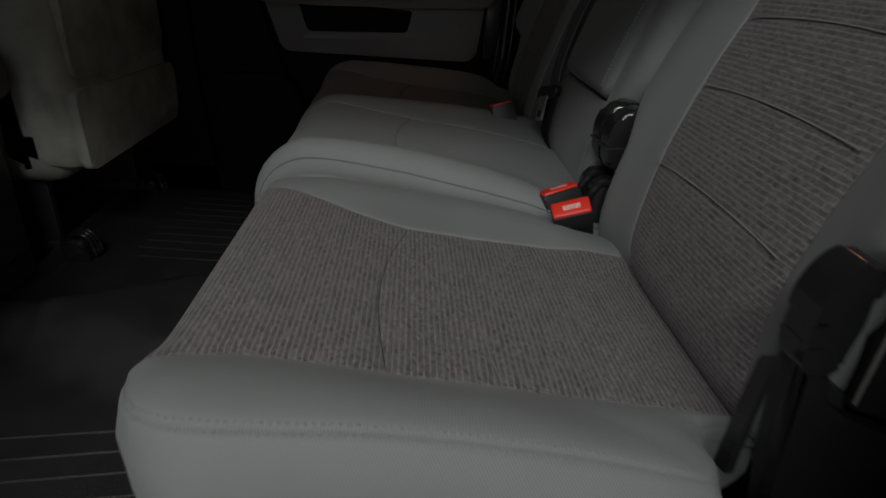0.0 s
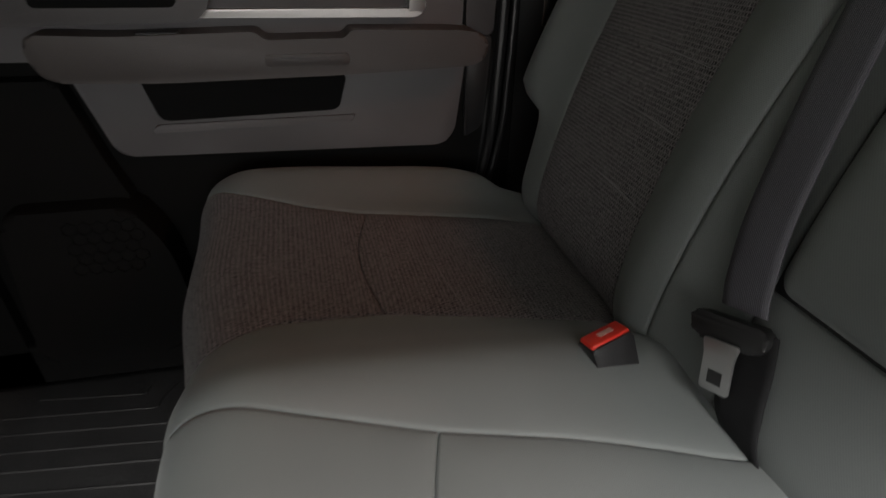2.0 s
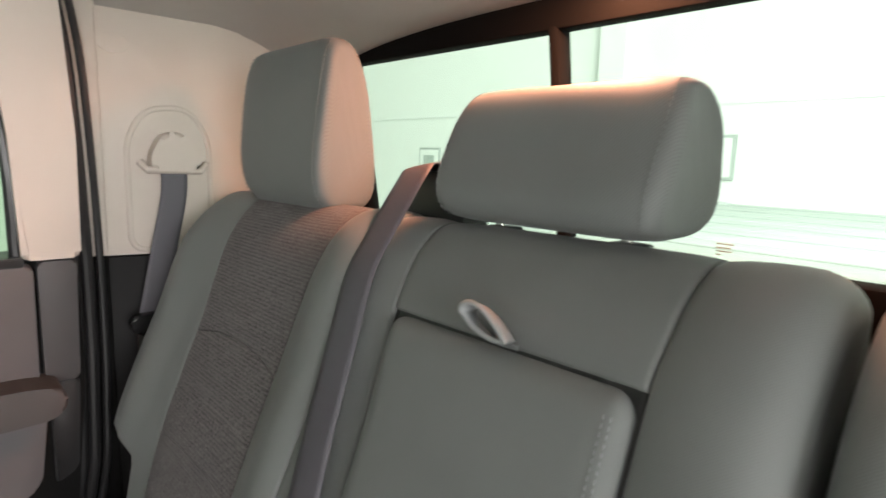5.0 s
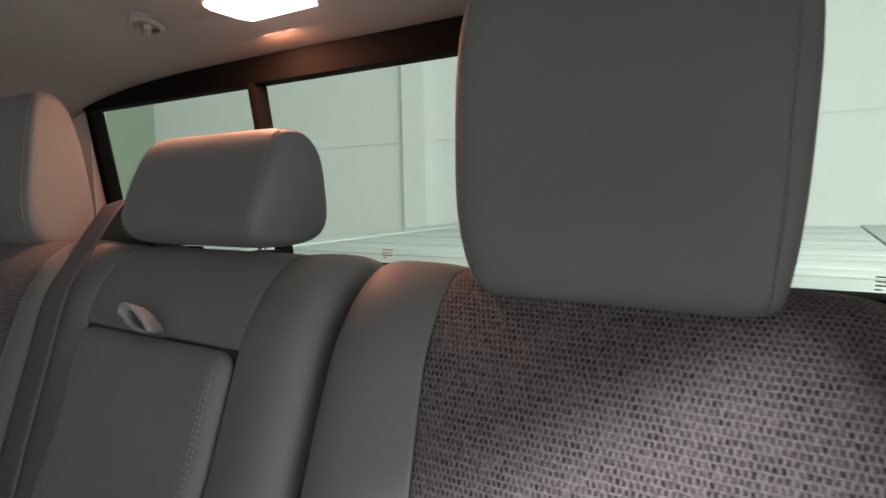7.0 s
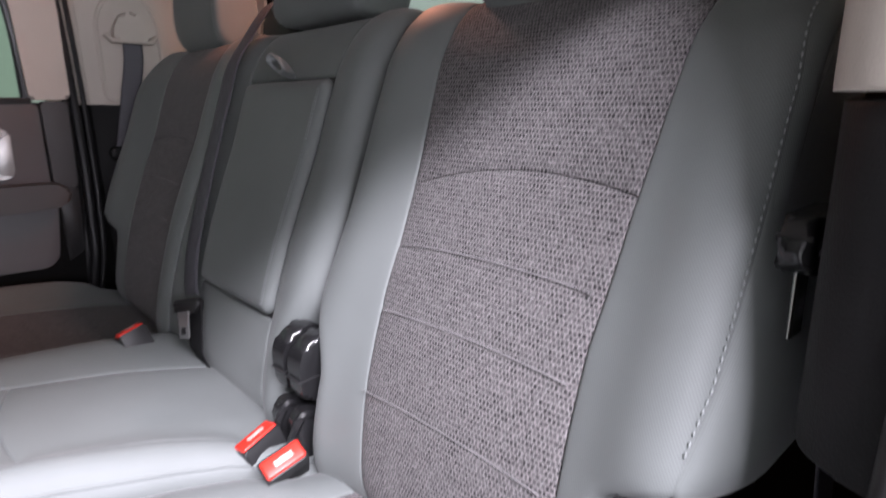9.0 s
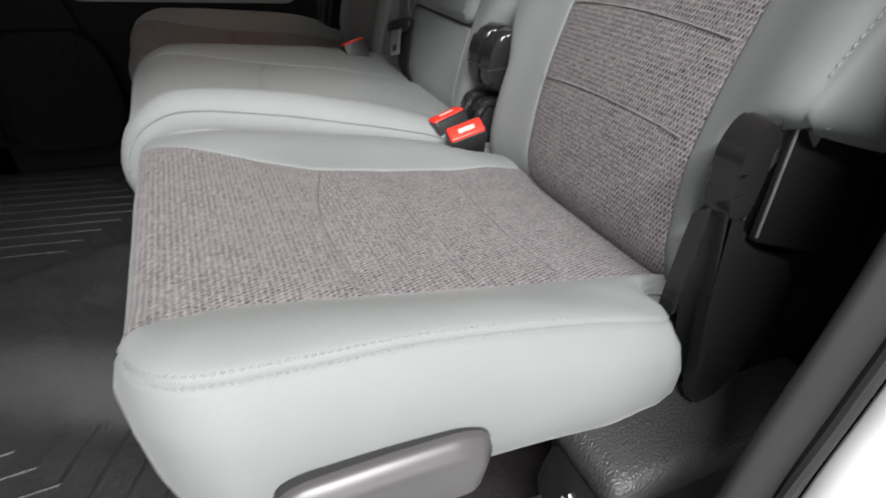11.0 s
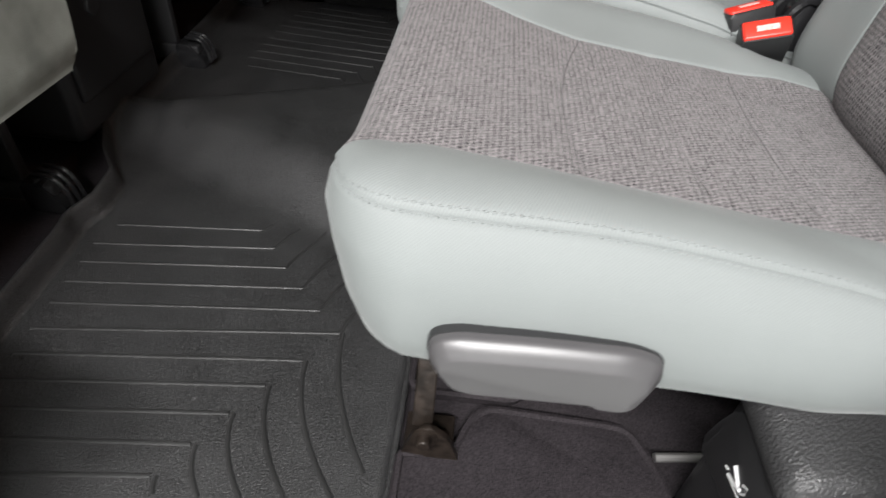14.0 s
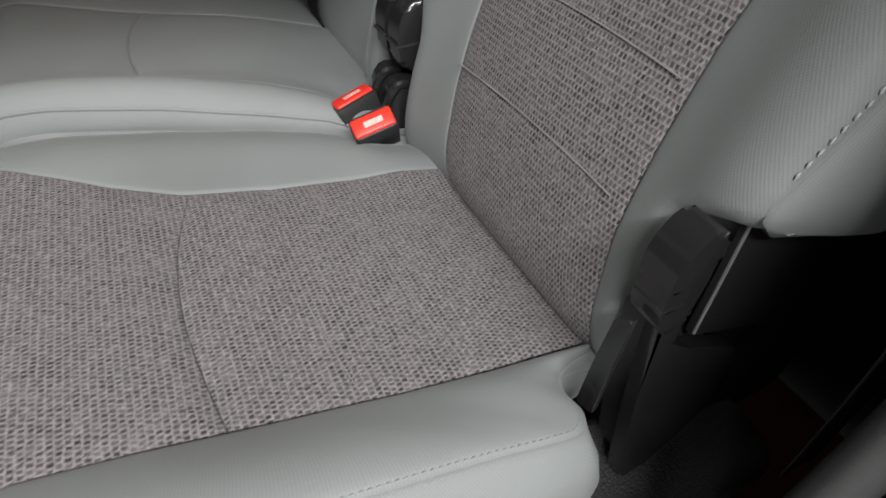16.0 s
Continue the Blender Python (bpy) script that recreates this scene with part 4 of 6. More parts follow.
def wide_cushion():
    lo = lambda x, z, u: joint(x, z, u) + 0.004
    hi = lambda x, z, u: along([(0.06, 1.46), (0.44, 1.46), (0.49, 1.44), (0.52, 1.41), (0.60, 1.40)], x)

    def lift(u, y, p):
        top = 1 - ease(u, 0.50, 0.62)
        ridge = 0.026 * math.exp(-((y - joint(p.x, 0, 0) - 0.035) / 0.035) ** 2)
        mid = 0.022 * ease(y, 0.50, 0.60) * (1 - ease(y, 0.92, 1.05))
        hump = 0.016 * math.exp(-((y - 0.935) / 0.05) ** 2)
        out = 0.028 * math.exp(-((y - 1.44) / 0.06) ** 2)
        return top * (ridge + mid + hump + out) * (0.3 + 0.7 * ease(p.x, 0.05, 0.14))
    pad = Pad(CUSH, lo, hi, lift, 0.022, lambda y, p: -0.022 * ease(y, 1.0, 1.2) * (1 - ease(p.x, 0.09, 0.22)))
    front, cut = pad.at_x(0.062), pad.at_x(0.275)
    end = front + 0.10
    m_lo = lambda x, z, u: along([(0.06, 0.59), (0.12, 0.60), (0.20, 0.605), (0.27, 0.597), (0.40, 0.562), (0.47, 0.535), (0.59, 0.50)], x)
    m_hi = lambda x, z, u: along([(0.06, 0.925), (0.107, 0.912), (0.17, 0.890), (0.224, 0.874), (0.284, 0.856), (0.40, 0.83), (0.51, 0.80), (0.59, 0.79)], x)
    f_lo = lambda x, z, u: along([(0.06, 1.02), (0.15, 1.055), (0.278, 1.058), (0.44, 1.03), (0.59, 1.02)], x)
    f_hi = lambda x, z, u: along([(0.06, 1.455), (0.08, 1.43), (0.12, 1.39), (0.20, 1.345), (0.275, 1.322), (0.40, 1.305), (0.59, 1.30)], x) if u < front else 1.455
    seam = lambda v: cut + 0.02 * math.sin(math.pi * v) - 0.012 * (v - 0.5)
    ob = pad.body("cushion", GREY, SEAT_WIDE, nv=40, label="wide grey cushion with one woven insert")
    pad.patch("middle_panel", 0.0, seam, m_lo, m_hi, GREY, ob, 0.004, 0.012, nu=50, nv=24)
    pad.patch("middle_panel", seam, end, m_lo, m_hi, GREY, ob, 0.004, 0.012, "ulr", nu=50, nv=24)
    pad.patch("bolster", 0.0, end, lo, m_lo, GREY, ob, 0.003, 0.010, "r", nu=70, nv=12)
    pad.patch("bolster", 0.0, end, m_hi, f_lo, GREY, ob, 0.004, 0.014, "lr", nu=70, nv=18)
    tuck = [lambda y, k=k: pad.at_x(0.277) - 0.085 * k + 0.012 * math.sin((y - 1.06) / 0.26 * math.pi) for k in (1, 2)]
    pad.patch("insert_panel", 0.0, seam, f_lo, f_hi, INSERT, ob, 0.004, 0.012, nu=60, nv=26, label="woven charcoal fabric", grooves=tuck)
    pad.patch("insert_panel", seam, end, f_lo, f_hi, INSERT, ob, 0.004, 0.012, nu=56, nv=26, label="woven charcoal fabric")
    pad.patch("bolster", 0.0, front, f_hi, hi, GREY, ob, 0.003, 0.010, "l", nu=60, nv=12)
    pad.end("side_panel", 1, GREY, ob, 0.010)
    for g in tuck:
        part("tuck_line", tube_bm([pad.point(g(1.06 + 0.24 * k / 20), 1.06 + 0.24 * k / 20, 0.0043) for k in range(21)], 0.0005, 5), PALEYARN, ob)
    pad.end("side_panel", -1, GREY, ob, 0.002)
    line = [pad.point(0.03 + (front - 0.05) * k / 200, lo(pad.base(0.03 + (front - 0.05) * k / 200).x, 0, 0) + 0.006, 0.003) for k in range(201)]
    part("piping", tube_bm(line[::4], 0.0022, 6), GREY, ob)
    pad.stitches("stitching", lambda k: (0.02 + 0.30 * k, lo(pad.base(0.02 + 0.30 * k).x, 0, 0) + 0.011), STITCH, ob)
    return ob


wide_cushion()

BACK = [(0.600, 0.33), (0.566, 0.345), (0.553, 0.375), (0.557, 0.42), (0.575, 0.49), (0.600, 0.575), (0.625, 0.65), (0.652, 0.72), (0.678, 0.79), (0.703, 0.85),
        (0.725, 0.888), (0.757, 0.912), (0.80, 0.914), (0.832, 0.895), (0.835, 0.83), (0.80, 0.68), (0.755, 0.53), (0.70, 0.39), (0.65, 0.335)]


BACK_NEAR = [(x + 0.022 * ease(z, 0.48, 0.68), z) for x, z in BACK]
BACK_WIDE = [(x + 0.014 * ease(z, 0.50, 0.75), z) for x, z in BACK]


def back_u(pad, z):
    """Arc length at which the front of a backrest reaches the height z."""
    return min((abs(p.z - z), s) for p, s in zip(pad.pts, pad.s) if s < 0.68 and s > 0.02)[1]


def near_back():
    lo = lambda x, z, u: 0.066 - 0.062 * ease(z + 0.25 * max(0.0, x - 0.60), 0.506, 0.534) + 0.012 * ease(z, 0.84, 0.915)
    hi = lambda x, z, u: 0.452 + 0.045 * ease(z, 0.47, 0.56) - 0.003 * ease(z, 0.7, 0.9)

    def lift(u, y, p):
        top = 1 - ease(u, 0.60, 0.72)
        wing = 0.026 * math.exp(-((y - 0.035) / 0.05) ** 2) * ease(p.z, 0.42, 0.55) * (1 - 0.7 * ease(p.z, 0.80, 0.90))
        inn = 0.014 * math.exp(-((y - 0.455) / 0.05) ** 2)
        belly = 0.008 * math.exp(-((y - 0.25) / 0.12) ** 2) * math.exp(-((p.z - 0.58) / 0.12) ** 2)
        drop = -0.010 - 0.004 * (1 - ease(y, 0.05, 0.42)) - 0.012 * (1 - ease(y, 0.02, 0.13))
        return top * (wing + inn + belly) + drop * ease(p.z, 0.83, 0.90)
    pad = Pad(BACK_NEAR, lo, hi, lift, 0.022)
    top = back_u(pad, 0.905) + 0.05
    arc = back_u(pad, 0.700)
    f_lo = lambda x, z, u: along([(0.34, 0.085), (0.46, 0.108), (0.60, 0.116), (0.70, 0.112), (0.80, 0.102), (0.92, 0.090)], z)
    f_hi = lambda x, z, u: along([(0.34, 0.352), (0.46, 0.365), (0.60, 0.380), (0.72, 0.386), (0.80, 0.392), (0.92, 0.402)], z)
    seam = lambda v: arc + 0.018 * (1 - v) + 0.002 * v + 0.08 * v * (1 - v)
    b_line = lambda x, z, u: along([(0.34, 0.070), (0.507, 0.070), (0.534, 0.016), (0.60, 0.010), (0.80, 0.009), (0.92, 0.020)], z)
    ob = pad.body("backrest", GREY, SEAT_NEAR, label="grey backrest with woven centre")
    tuck = [lambda y, z=z: back_u(pad, z) + 0.006 * math.sin((y - 0.1) / 0.28 * math.pi) for z in (0.637, 0.563, 0.485)]
    pad.patch("insert_panel", 0.0, seam, f_lo, f_hi, INSERT, ob, 0.005, 0.014, nu=80, nv=30, label="woven charcoal fabric", grooves=tuck)
    pad.patch("insert_panel", seam, top, f_lo, f_hi, INSERT, ob, 0.004, 0.012, "ulr", nu=60, nv=30, label="woven charcoal fabric")
    pad.patch("bolster", 0.0, top + 0.03, b_line, f_lo, GREY, ob, 0.003, 0.007, "r", nu=80, nv=16)
    pad.patch("bolster_edge", 0.0, top + 0.03, lo, b_line, GREY, ob, 0.003, 0.005, "", nu=80, nv=12, skirt=False)
    pad.patch("bolster", 0.0, top + 0.03, f_hi, hi, GREY, ob, 0.004, 0.012, "l", nu=80, nv=16)
    pad.end("inner_side_panel", -1, GREY, ob, 0.001, raised=0.001, nu=200)
    # outer side: swells out of the stitched seam and turns back, with a round lobe over the hinge
    s0, s1 = back_u(pad, 0.526), top + 0.015
    rows, turn = 60, 22
    verts, faces, uv = [], [], []
    for i in range(-1, rows + 1):
        k = max(0, i) / rows
        u = s0 + (s1 - s0) * k
        base = pad.base(u)
        seam_y = b_line(0, max(0.536, base.z), 0)
        p = pad.point(u, seam_y, 0.0028)
        low = min(1.0, k * (s1 - s0) / 0.042)
        full = math.sqrt(1 - (1 - low) ** 2)
        out = (0.030 * (1 - 0.87 * ease(p.z, 0.60, 0.77))) * full + 0.0005
        deep = 0.095 * (1 - 0.80 * ease(p.z, 0.78, 0.89))
        for j in range(turn + 7):
            a = min(j, turn) / turn * math.pi / 2
            q = p + Vector((deep * (1 - math.cos(a)) ** 0.9 + max(0, j - turn) * 0.012 * (1 - 0.9 * ease(p.z, 0.74, 0.86)), -out * math.sin(a), 0))
            q.z -= 0.020 * (1 - math.cos(a)) * (1 - ease(p.z, 0.53, 0.66)) + 0.006 * math.sin(a) * (1 - low)
            if i < 0:
                q += Vector((0.004, 0.045, 0.004))
            verts.append(q)
            uv.append((q.x - q.y, q.z))
    n = turn + 7
    for i in range(rows + 1):
        for j in range(n - 1):
            q = i * n + j
            faces.append((q, q + 1, q + n + 1, q + n))
    mesh_object("side_panel", verts, faces, GREY, ob, "grey cloth side", uv)
    pad.end("side_panel", 1, GREY, ob, 0.002)
    for g in tuck:
        part("tuck_line", tube_bm([pad.point(g(0.122 + 0.245 * k / 20), 0.122 + 0.245 * k / 20, 0.0056) for k in range(21)], 0.0008, 5), PALEYARN, ob)
    u0, u1 = back_u(pad, 0.556), back_u(pad, 0.893)
    pad.stitches("stitching", lambda k: (u0 + (u1 - u0) * k, b_line(0, pad.base(u0 + (u1 - u0) * k).z, 0) + 0.001), STITCH, ob, 0.0075, 0.0045, 0.0013, 0.0046)
    return ob


near_back()


def wide_back():
    lo = lambda x, z, u: 0.545 - 0.040 * ease(z, 0.47, 0.56)
    hi = lambda x, z, u: 1.385 + 0.085 * ease(z, 0.50, 0.54) - 0.02 * ease(z, 0.86, 0.915)

    def lift(u, y, p):
        top = 1 - ease(u, 0.60, 0.72)
        wing = 0.026 * math.exp(-((y - 1.42) / 0.05) ** 2) * ease(p.z, 0.42, 0.55) * (1 - 0.7 * ease(p.z, 0.80, 0.90))
        hump = 0.020 * math.exp(-((y - 0.985) / 0.055) ** 2)
        near = 0.012 * math.exp(-((y - 0.545) / 0.05) ** 2)
        return top * (wing + hump + near) - 0.006 * ease(p.z, 0.83, 0.90)
    pad = Pad(BACK_WIDE, lo, hi, lift, 0.030)
    top = back_u(pad, 0.905) + 0.05
    arc = back_u(pad, 0.700)
    fold_u0, fold_u1 = back_u(pad, 0.500), back_u(pad, 0.830)
    f_lo = lambda x, z, u: along([(0.34, 1.03), (0.46, 1.045), (0.60, 1.052), (0.72, 1.055), (0.92, 1.035)], z)
    f_hi = lambda x, z, u: along([(0.34, 1.300), (0.46, 1.305), (0.72, 1.318), (0.80, 1.322), (0.92, 1.33)], z)
    s1 = lambda x, z, u: along([(0.34, 0.955), (0.50, 0.955), (0.70, 0.952), (0.92, 0.948)], z)
    c_hi = lambda x, z, u: along([(0.34, 0.858), (0.50, 0.862), (0.83, 0.882), (0.92, 0.890)], z)
    c_lo = lambda x, z, u: along([(0.34, 0.598), (0.50, 0.598), (0.83, 0.600), (0.92, 0.594)], z)
    seam = lambda v: arc + 0.010 + 0.072 * v * (1 - v)
    ob = pad.body("backrest", GREY, SEAT_WIDE, nv=44, label="wide grey backrest with fold-down armrest")
    tuck = [lambda y, z=z: back_u(pad, z) + 0.006 * math.sin((y - 1.05) / 0.26 * math.pi) for z in (0.637, 0.563, 0.485)]
    pad.patch("insert_panel", 0.0, seam, f_lo, f_hi, INSERT, ob, 0.005, 0.014, nu=70, nv=26, label="woven charcoal fabric", grooves=tuck)
    pad.patch("insert_panel", seam, top, f_lo, f_hi, INSERT, ob, 0.004, 0.012, "ulr", nu=50, nv=26, label="woven charcoal fabric")
    pad.patch("bolster", 0.0, top + 0.03, s1, f_lo, GREY, ob, 0.004, 0.012, "lr", nu=70, nv=14)
    pad.patch("bolster", 0.0, top + 0.03, c_hi, s1, GREY, ob, 0.003, 0.010, "lr", nu=70, nv=12)
    pad.patch("bolster", 0.0, top + 0.03, f_hi, hi, GREY, ob, 0.004, 0.012, "l", nu=70, nv=16)
    pad.patch("bolster", 0.0, top + 0.03, lo, c_lo, GREY, ob, 0.004, 0.012, "r", nu=70, nv=14)
    pad.patch("lower_middle_panel", 0.0, fold_u0, c_lo, c_hi, GREY, ob, 0.004, 0.014, nu=30, nv=20)
    pad.patch("upper_middle_panel", fold_u1, top + 0.03, c_lo, c_hi, GREY, ob, 0.003, 0.010, "lru", nu=36, nv=20)
    def corner(u, r=0.022):
        d = min(u - fold_u0 - 0.004, fold_u1 - 0.003 - u)
        return r - math.sqrt(max(0.0, r * r - (r - d) ** 2)) if 0 <= d < r else (r if d < 0 else 0.0)
    pad.patch("fold_down_armrest", fold_u0 + 0.004, fold_u1 - 0.003, lambda x, z, u: c_lo(x, z, u) + 0.005 + corner(u), lambda x, z, u: c_hi(x, z, u) - 0.005 - corner(u), GREY, ob, 0.016, 0.008, nu=80, nv=36, depth=0.03, dip=0.001)
    pad.patch("armrest_well", fold_u0 - 0.002, fold_u1 + 0.001, lambda x, z, u: c_lo(x, z, u) - 0.001, lambda x, z, u: c_hi(x, z, u) + 0.001, BLACK, ob, -0.004, 0.010, "", nu=40, nv=9, dip=0.0)
    for off in (0.014, 0.020):
        pad.stitches("stitching", lambda k, off=off: (fold_u0 + 0.02 + (fold_u1 - fold_u0 - 0.04) * k, c_lo(0, pad.base(fold_u0 + 0.02 + (fold_u1 - fold_u0 - 0.04) * k).z, 0) + off), STITCH, ob, 0.006, 0.004, 0.0007, 0.0148)
    pad.end("side_panel", 1, GREY, ob, 0.006)
    pad.end("side_panel", -1, GREY, ob, 0.002)
    for g in tuck:
        part("tuck_line", tube_bm([pad.point(g(1.058 + 0.245 * k / 20), 1.058 + 0.245 * k / 20, 0.0056) for k in range(21)], 0.0008, 5), PALEYARN, ob)
    # pull loop of folded webbing at the top of the armrest
    c = pad.point(fold_u1, 0.737, 0.010)
    ring = ((-0.022, -0.008), (-0.006, -0.008), (0.010, -0.003), (0.019, 0.005), (0.020, 0.013), (0.010, 0.017), (-0.003, 0.012), (-0.014, 0.003), (-0.022, -0.006))
    strap("pull_loop", [c + Vector((-0.006 - 0.1 * dz, dy * 1.05, dz * 1.05 + 0.012)) for dy, dz in ring], (1.0, 0.25, -0.45), 0.024, STITCH, ob, 0.0040, 4, "pale grey webbing loop")
    return pad


WIDE_BACK = wide_back()


# ---- headrests ----
def headrest(seat, label, yc, half, z0, z1, x0, depth, lean=0.0, flare=0.0):
    verts, faces, uv = [], [], []
    nu, nv = 44, 34
    h = (z1 - z0) / 2
    def sect(f):
        # f from -1 to 1 across; scale of the cross-section
        return (1 - abs(f) ** 9) ** 0.34 if abs(f) < 1 else 0.0
    for j in range(nv + 1):
        f = math.sin((j / nv - 0.5) * math.pi)
        s = max(0.02, sect(f))
        for i in range(nu):
            a = i * math.tau / nu
            ca, sa = math.cos(a), math.sin(a)
            k = (abs(ca) ** 3.2 + abs(sa) ** 3.2) ** (-1 / 3.2)
            cx, cz = ca * k, sa * k
            zz = z0 + h + h * cz * (0.80 + 0.20 * s)
            taper = 1 - 0.52 * (cz + 1) / 2
            xx = x0 + depth / 2 + depth / 2 * cx * (0.62 + 0.38 * s) * taper + 0.012 * ease(cz, -0.6, 1.0) - lean * (cz + 1) / 2
            if cx < 0:
                xx += 0.006 * (1 - f * f) * (1 - abs(cz))
            verts.append((xx, yc + half * f * (1 - 0.06 * abs(cz) ** 3 + flare * cz), zz))
            uv.append((a * 0.05, f * half))
    for j in range(nv):
        for i in range(nu):
            q, r = j * nu + i, j * nu + (i + 1) % nu
            faces.append((q, r, r + nu, q + nu))
    faces.append(tuple(range(nu)))
    faces.append(tuple(nv * nu + i for i in range(nu)))
    ob = mesh_object("headrest", verts, faces, GREY, seat, label, uv)
    for sg in (-1, 1):
        row = []
        f = sg * 0.905
        s = sect(f)
        for i in range(100):
            a = math.pi * 0.42 + i * math.pi * 1.06 / 99
            ca, sa = math.cos(a), math.sin(a)
            k = (abs(ca) ** 3.2 + abs(sa) ** 3.2) ** (-1 / 3.2)
            cx, cz = ca * k, sa * k
            zz = z0 + h + h * cz * (0.80 + 0.20 * s)
            xx = x0 + depth / 2 + depth / 2 * cx * (0.62 + 0.38 * s) * (1 - 0.52 * (cz + 1) / 2) + 0.012 * ease(cz, -0.6, 1.0) - lean * (cz + 1) / 2 - 0.0012
            row.append(Vector((xx, yc + half * f * (1 - 0.06 * abs(cz) ** 3 + flare * cz), zz)))
        dashes("stitching", row, THREAD, ob, 0.0065, 0.0045, 0.0009)
    for dy in (-0.075, 0.075):
        part("post", tube_bm([(0.816, yc + dy, 0.88), (0.816, yc + dy, z0 + 0.03)], 0.0055, 12), CHROME, ob, "bright steel post")
        part("post_collar", box_bm(0.800, 0.834, yc + dy - 0.018, yc + dy + 0.018, 0.895, 0.912, 0.004), BLACK, ob, "black plastic collar")
    return ob


headrest(SEAT_NEAR, "tall grey upholstered headrest", 0.263, 0.126, 0.882, 1.150, 0.740, 0.125, 0.022, 0.045)
headrest(SEAT_WIDE, "low wide grey upholstered headrest", 0.763, 0.131, 0.917, 1.055, 0.744, 0.150)
headrest(SEAT_WIDE, "tall grey upholstered headrest", 1.232, 0.127, 0.900, 1.140, 0.742, 0.128, 0.026, 0.04)


# ---- belts and buckles ----
def middle_belt():
    ob = thing("seat_belt", "dark grey middle seat belt hanging down the backrest with its tongue", "seat belt", "seat belts")
    pad = WIDE_BACK
    down = [pad.point(back_u(pad, z), y, e) for z, y, e in ((0.890, 0.938, 0.012), (0.85, 0.934, 0.012), (0.79, 0.926, 0.013), (0.675, 0.911, 0.016), (0.555, 0.886, 0.018), (0.500, 0.868, 0.018), (0.478, 0.861, 0.014))]
    strap("webbing", [(0.850, 0.962, 0.935), (0.835, 0.960, 0.962), (0.800, 0.953, 0.972), (0.775, 0.944, 0.956)] + down, (-0.10, 1, -0.18), 0.048, BELT, ob, cup=0.0015)
    e = down[-1]
    strap("lower_webbing", [(0.553, 0.842, 0.470), (0.547, 0.831, 0.445), (0.541, 0.822, 0.415), (0.540, 0.814, 0.390), (0.552, 0.808, 0.355)], (-0.05, 1, 0.12), 0.049, DARKWEB, ob, 0.0016, label="black webbing stub")
    across = Vector((-0.22, 0.94, -0.26)).normalized()
    front = Vector((1, 0.2, -0.22))
    front = (front - across * front.dot(across)).normalized()
    turn = Matrix((front, across, front.cross(across))).transposed().to_4x4()
    turn.translation = e + Vector((-0.010, -0.003, -0.016))
    bm = prism_bm(rounded([(-0.036, 0.010), (0.036, 0.010), (0.040, -0.002), (0.030, -0.014), (-0.030, -0.014), (-0.040, -0.002)], 0.006), "x", -0.007, 0.007, 0.004)
    bm.transform(turn)
    grip = part("tongue_grip", bm, BLACK, ob, "black plastic")
    plate = rounded([(-0.018, -0.010), (0.018, -0.010), (0.0145, -0.024), (0.0145, -0.056), (-0.0145, -0.056), (-0.0145, -0.024)], 0.003)
    bm = prism_bm(plate, "x", -0.011, -0.008, 0.0006)
    bm.transform(turn)
    part("tongue_plate", bm, TONGUE, grip, "bright steel plate")
    bm = box_bm(-0.0116, -0.0105, -0.007, 0.007, -0.049, -0.037)
    bm.transform(turn)
    part("tongue_slot", bm, BLACK, grip)
    part("belt_guide", prism_bm(rounded([(0.885, 0.89), (1.03, 0.89), (1.012, 0.952), (0.99, 0.966), (0.905, 0.966), (0.888, 0.94)], 0.006), "x", 0.806, 0.845, 0.006), BLACK, ob, "black plastic belt guide")
    return ob


middle_belt()


def shoulder_belt(sgn):
    Y = (lambda y: y) if sgn > 0 else (lambda y: 1.515 - y)
    up = 0.0 if sgn > 0 else 0.035
    ob = thing("seat_belt", "grey shoulder belt from a beige outlet on the pillar trim", "seat belt", "seat belts")
    strap("webbing", [(0.715, Y(1.566), 0.955), (0.712, Y(1.562), 0.90), (0.690, Y(1.56), 0.80), (0.668, Y(1.556), 0.70 + up), (0.655, Y(1.54), 0.66 + up)], (1, 0, 0.15), 0.046, BELT, ob)
    part("outlet", prism_bm(rounded([(0.672, 0.945), (0.672, 0.975), (0.692, 1.012), (0.722, 1.018), (0.752, 0.99), (0.760, 0.945)], 0.012, 4), "y", *sorted((Y(1.545), Y(1.582))), 0.010, 3), BEIGE, ob, "beige plastic outlet")
    part("outlet_bar", tube_bm([(0.655, Y(1.560), 0.962), (0.665, Y(1.552), 0.948), (0.76, Y(1.552), 0.946), (0.772, Y(1.560), 0.958)], 0.007, 10), BEIGE, ob, "beige plastic outlet")
    part("tongue_grip", prism_bm(rounded([(0.615, 0.668 + up), (0.622, 0.690 + up), (0.70, 0.690 + up), (0.712, 0.675 + up), (0.70, 0.655 + up), (0.63, 0.652 + up)], 0.010, 5), "y", *sorted((Y(1.525), Y(1.545))), 0.007, 3), GLOSSBLACK, ob, "black plastic")
    part("tongue_plate", box_bm(0.630, 0.652, *sorted((Y(1.534), Y(1.537))), 0.610 + up, 0.660 + up, 0.001, 1), CHROME, ob, "bright steel plate")
    strap("lower_webbing", [(0.690, Y(1.545), 0.665), (0.700, Y(1.55), 0.58), (0.715, Y(1.555), 0.42), (0.72, Y(1.555), 0.25)], (1, 0, 0), 0.046, BELT, ob)
    return ob


shoulder_belt(1)
shoulder_belt(-1)


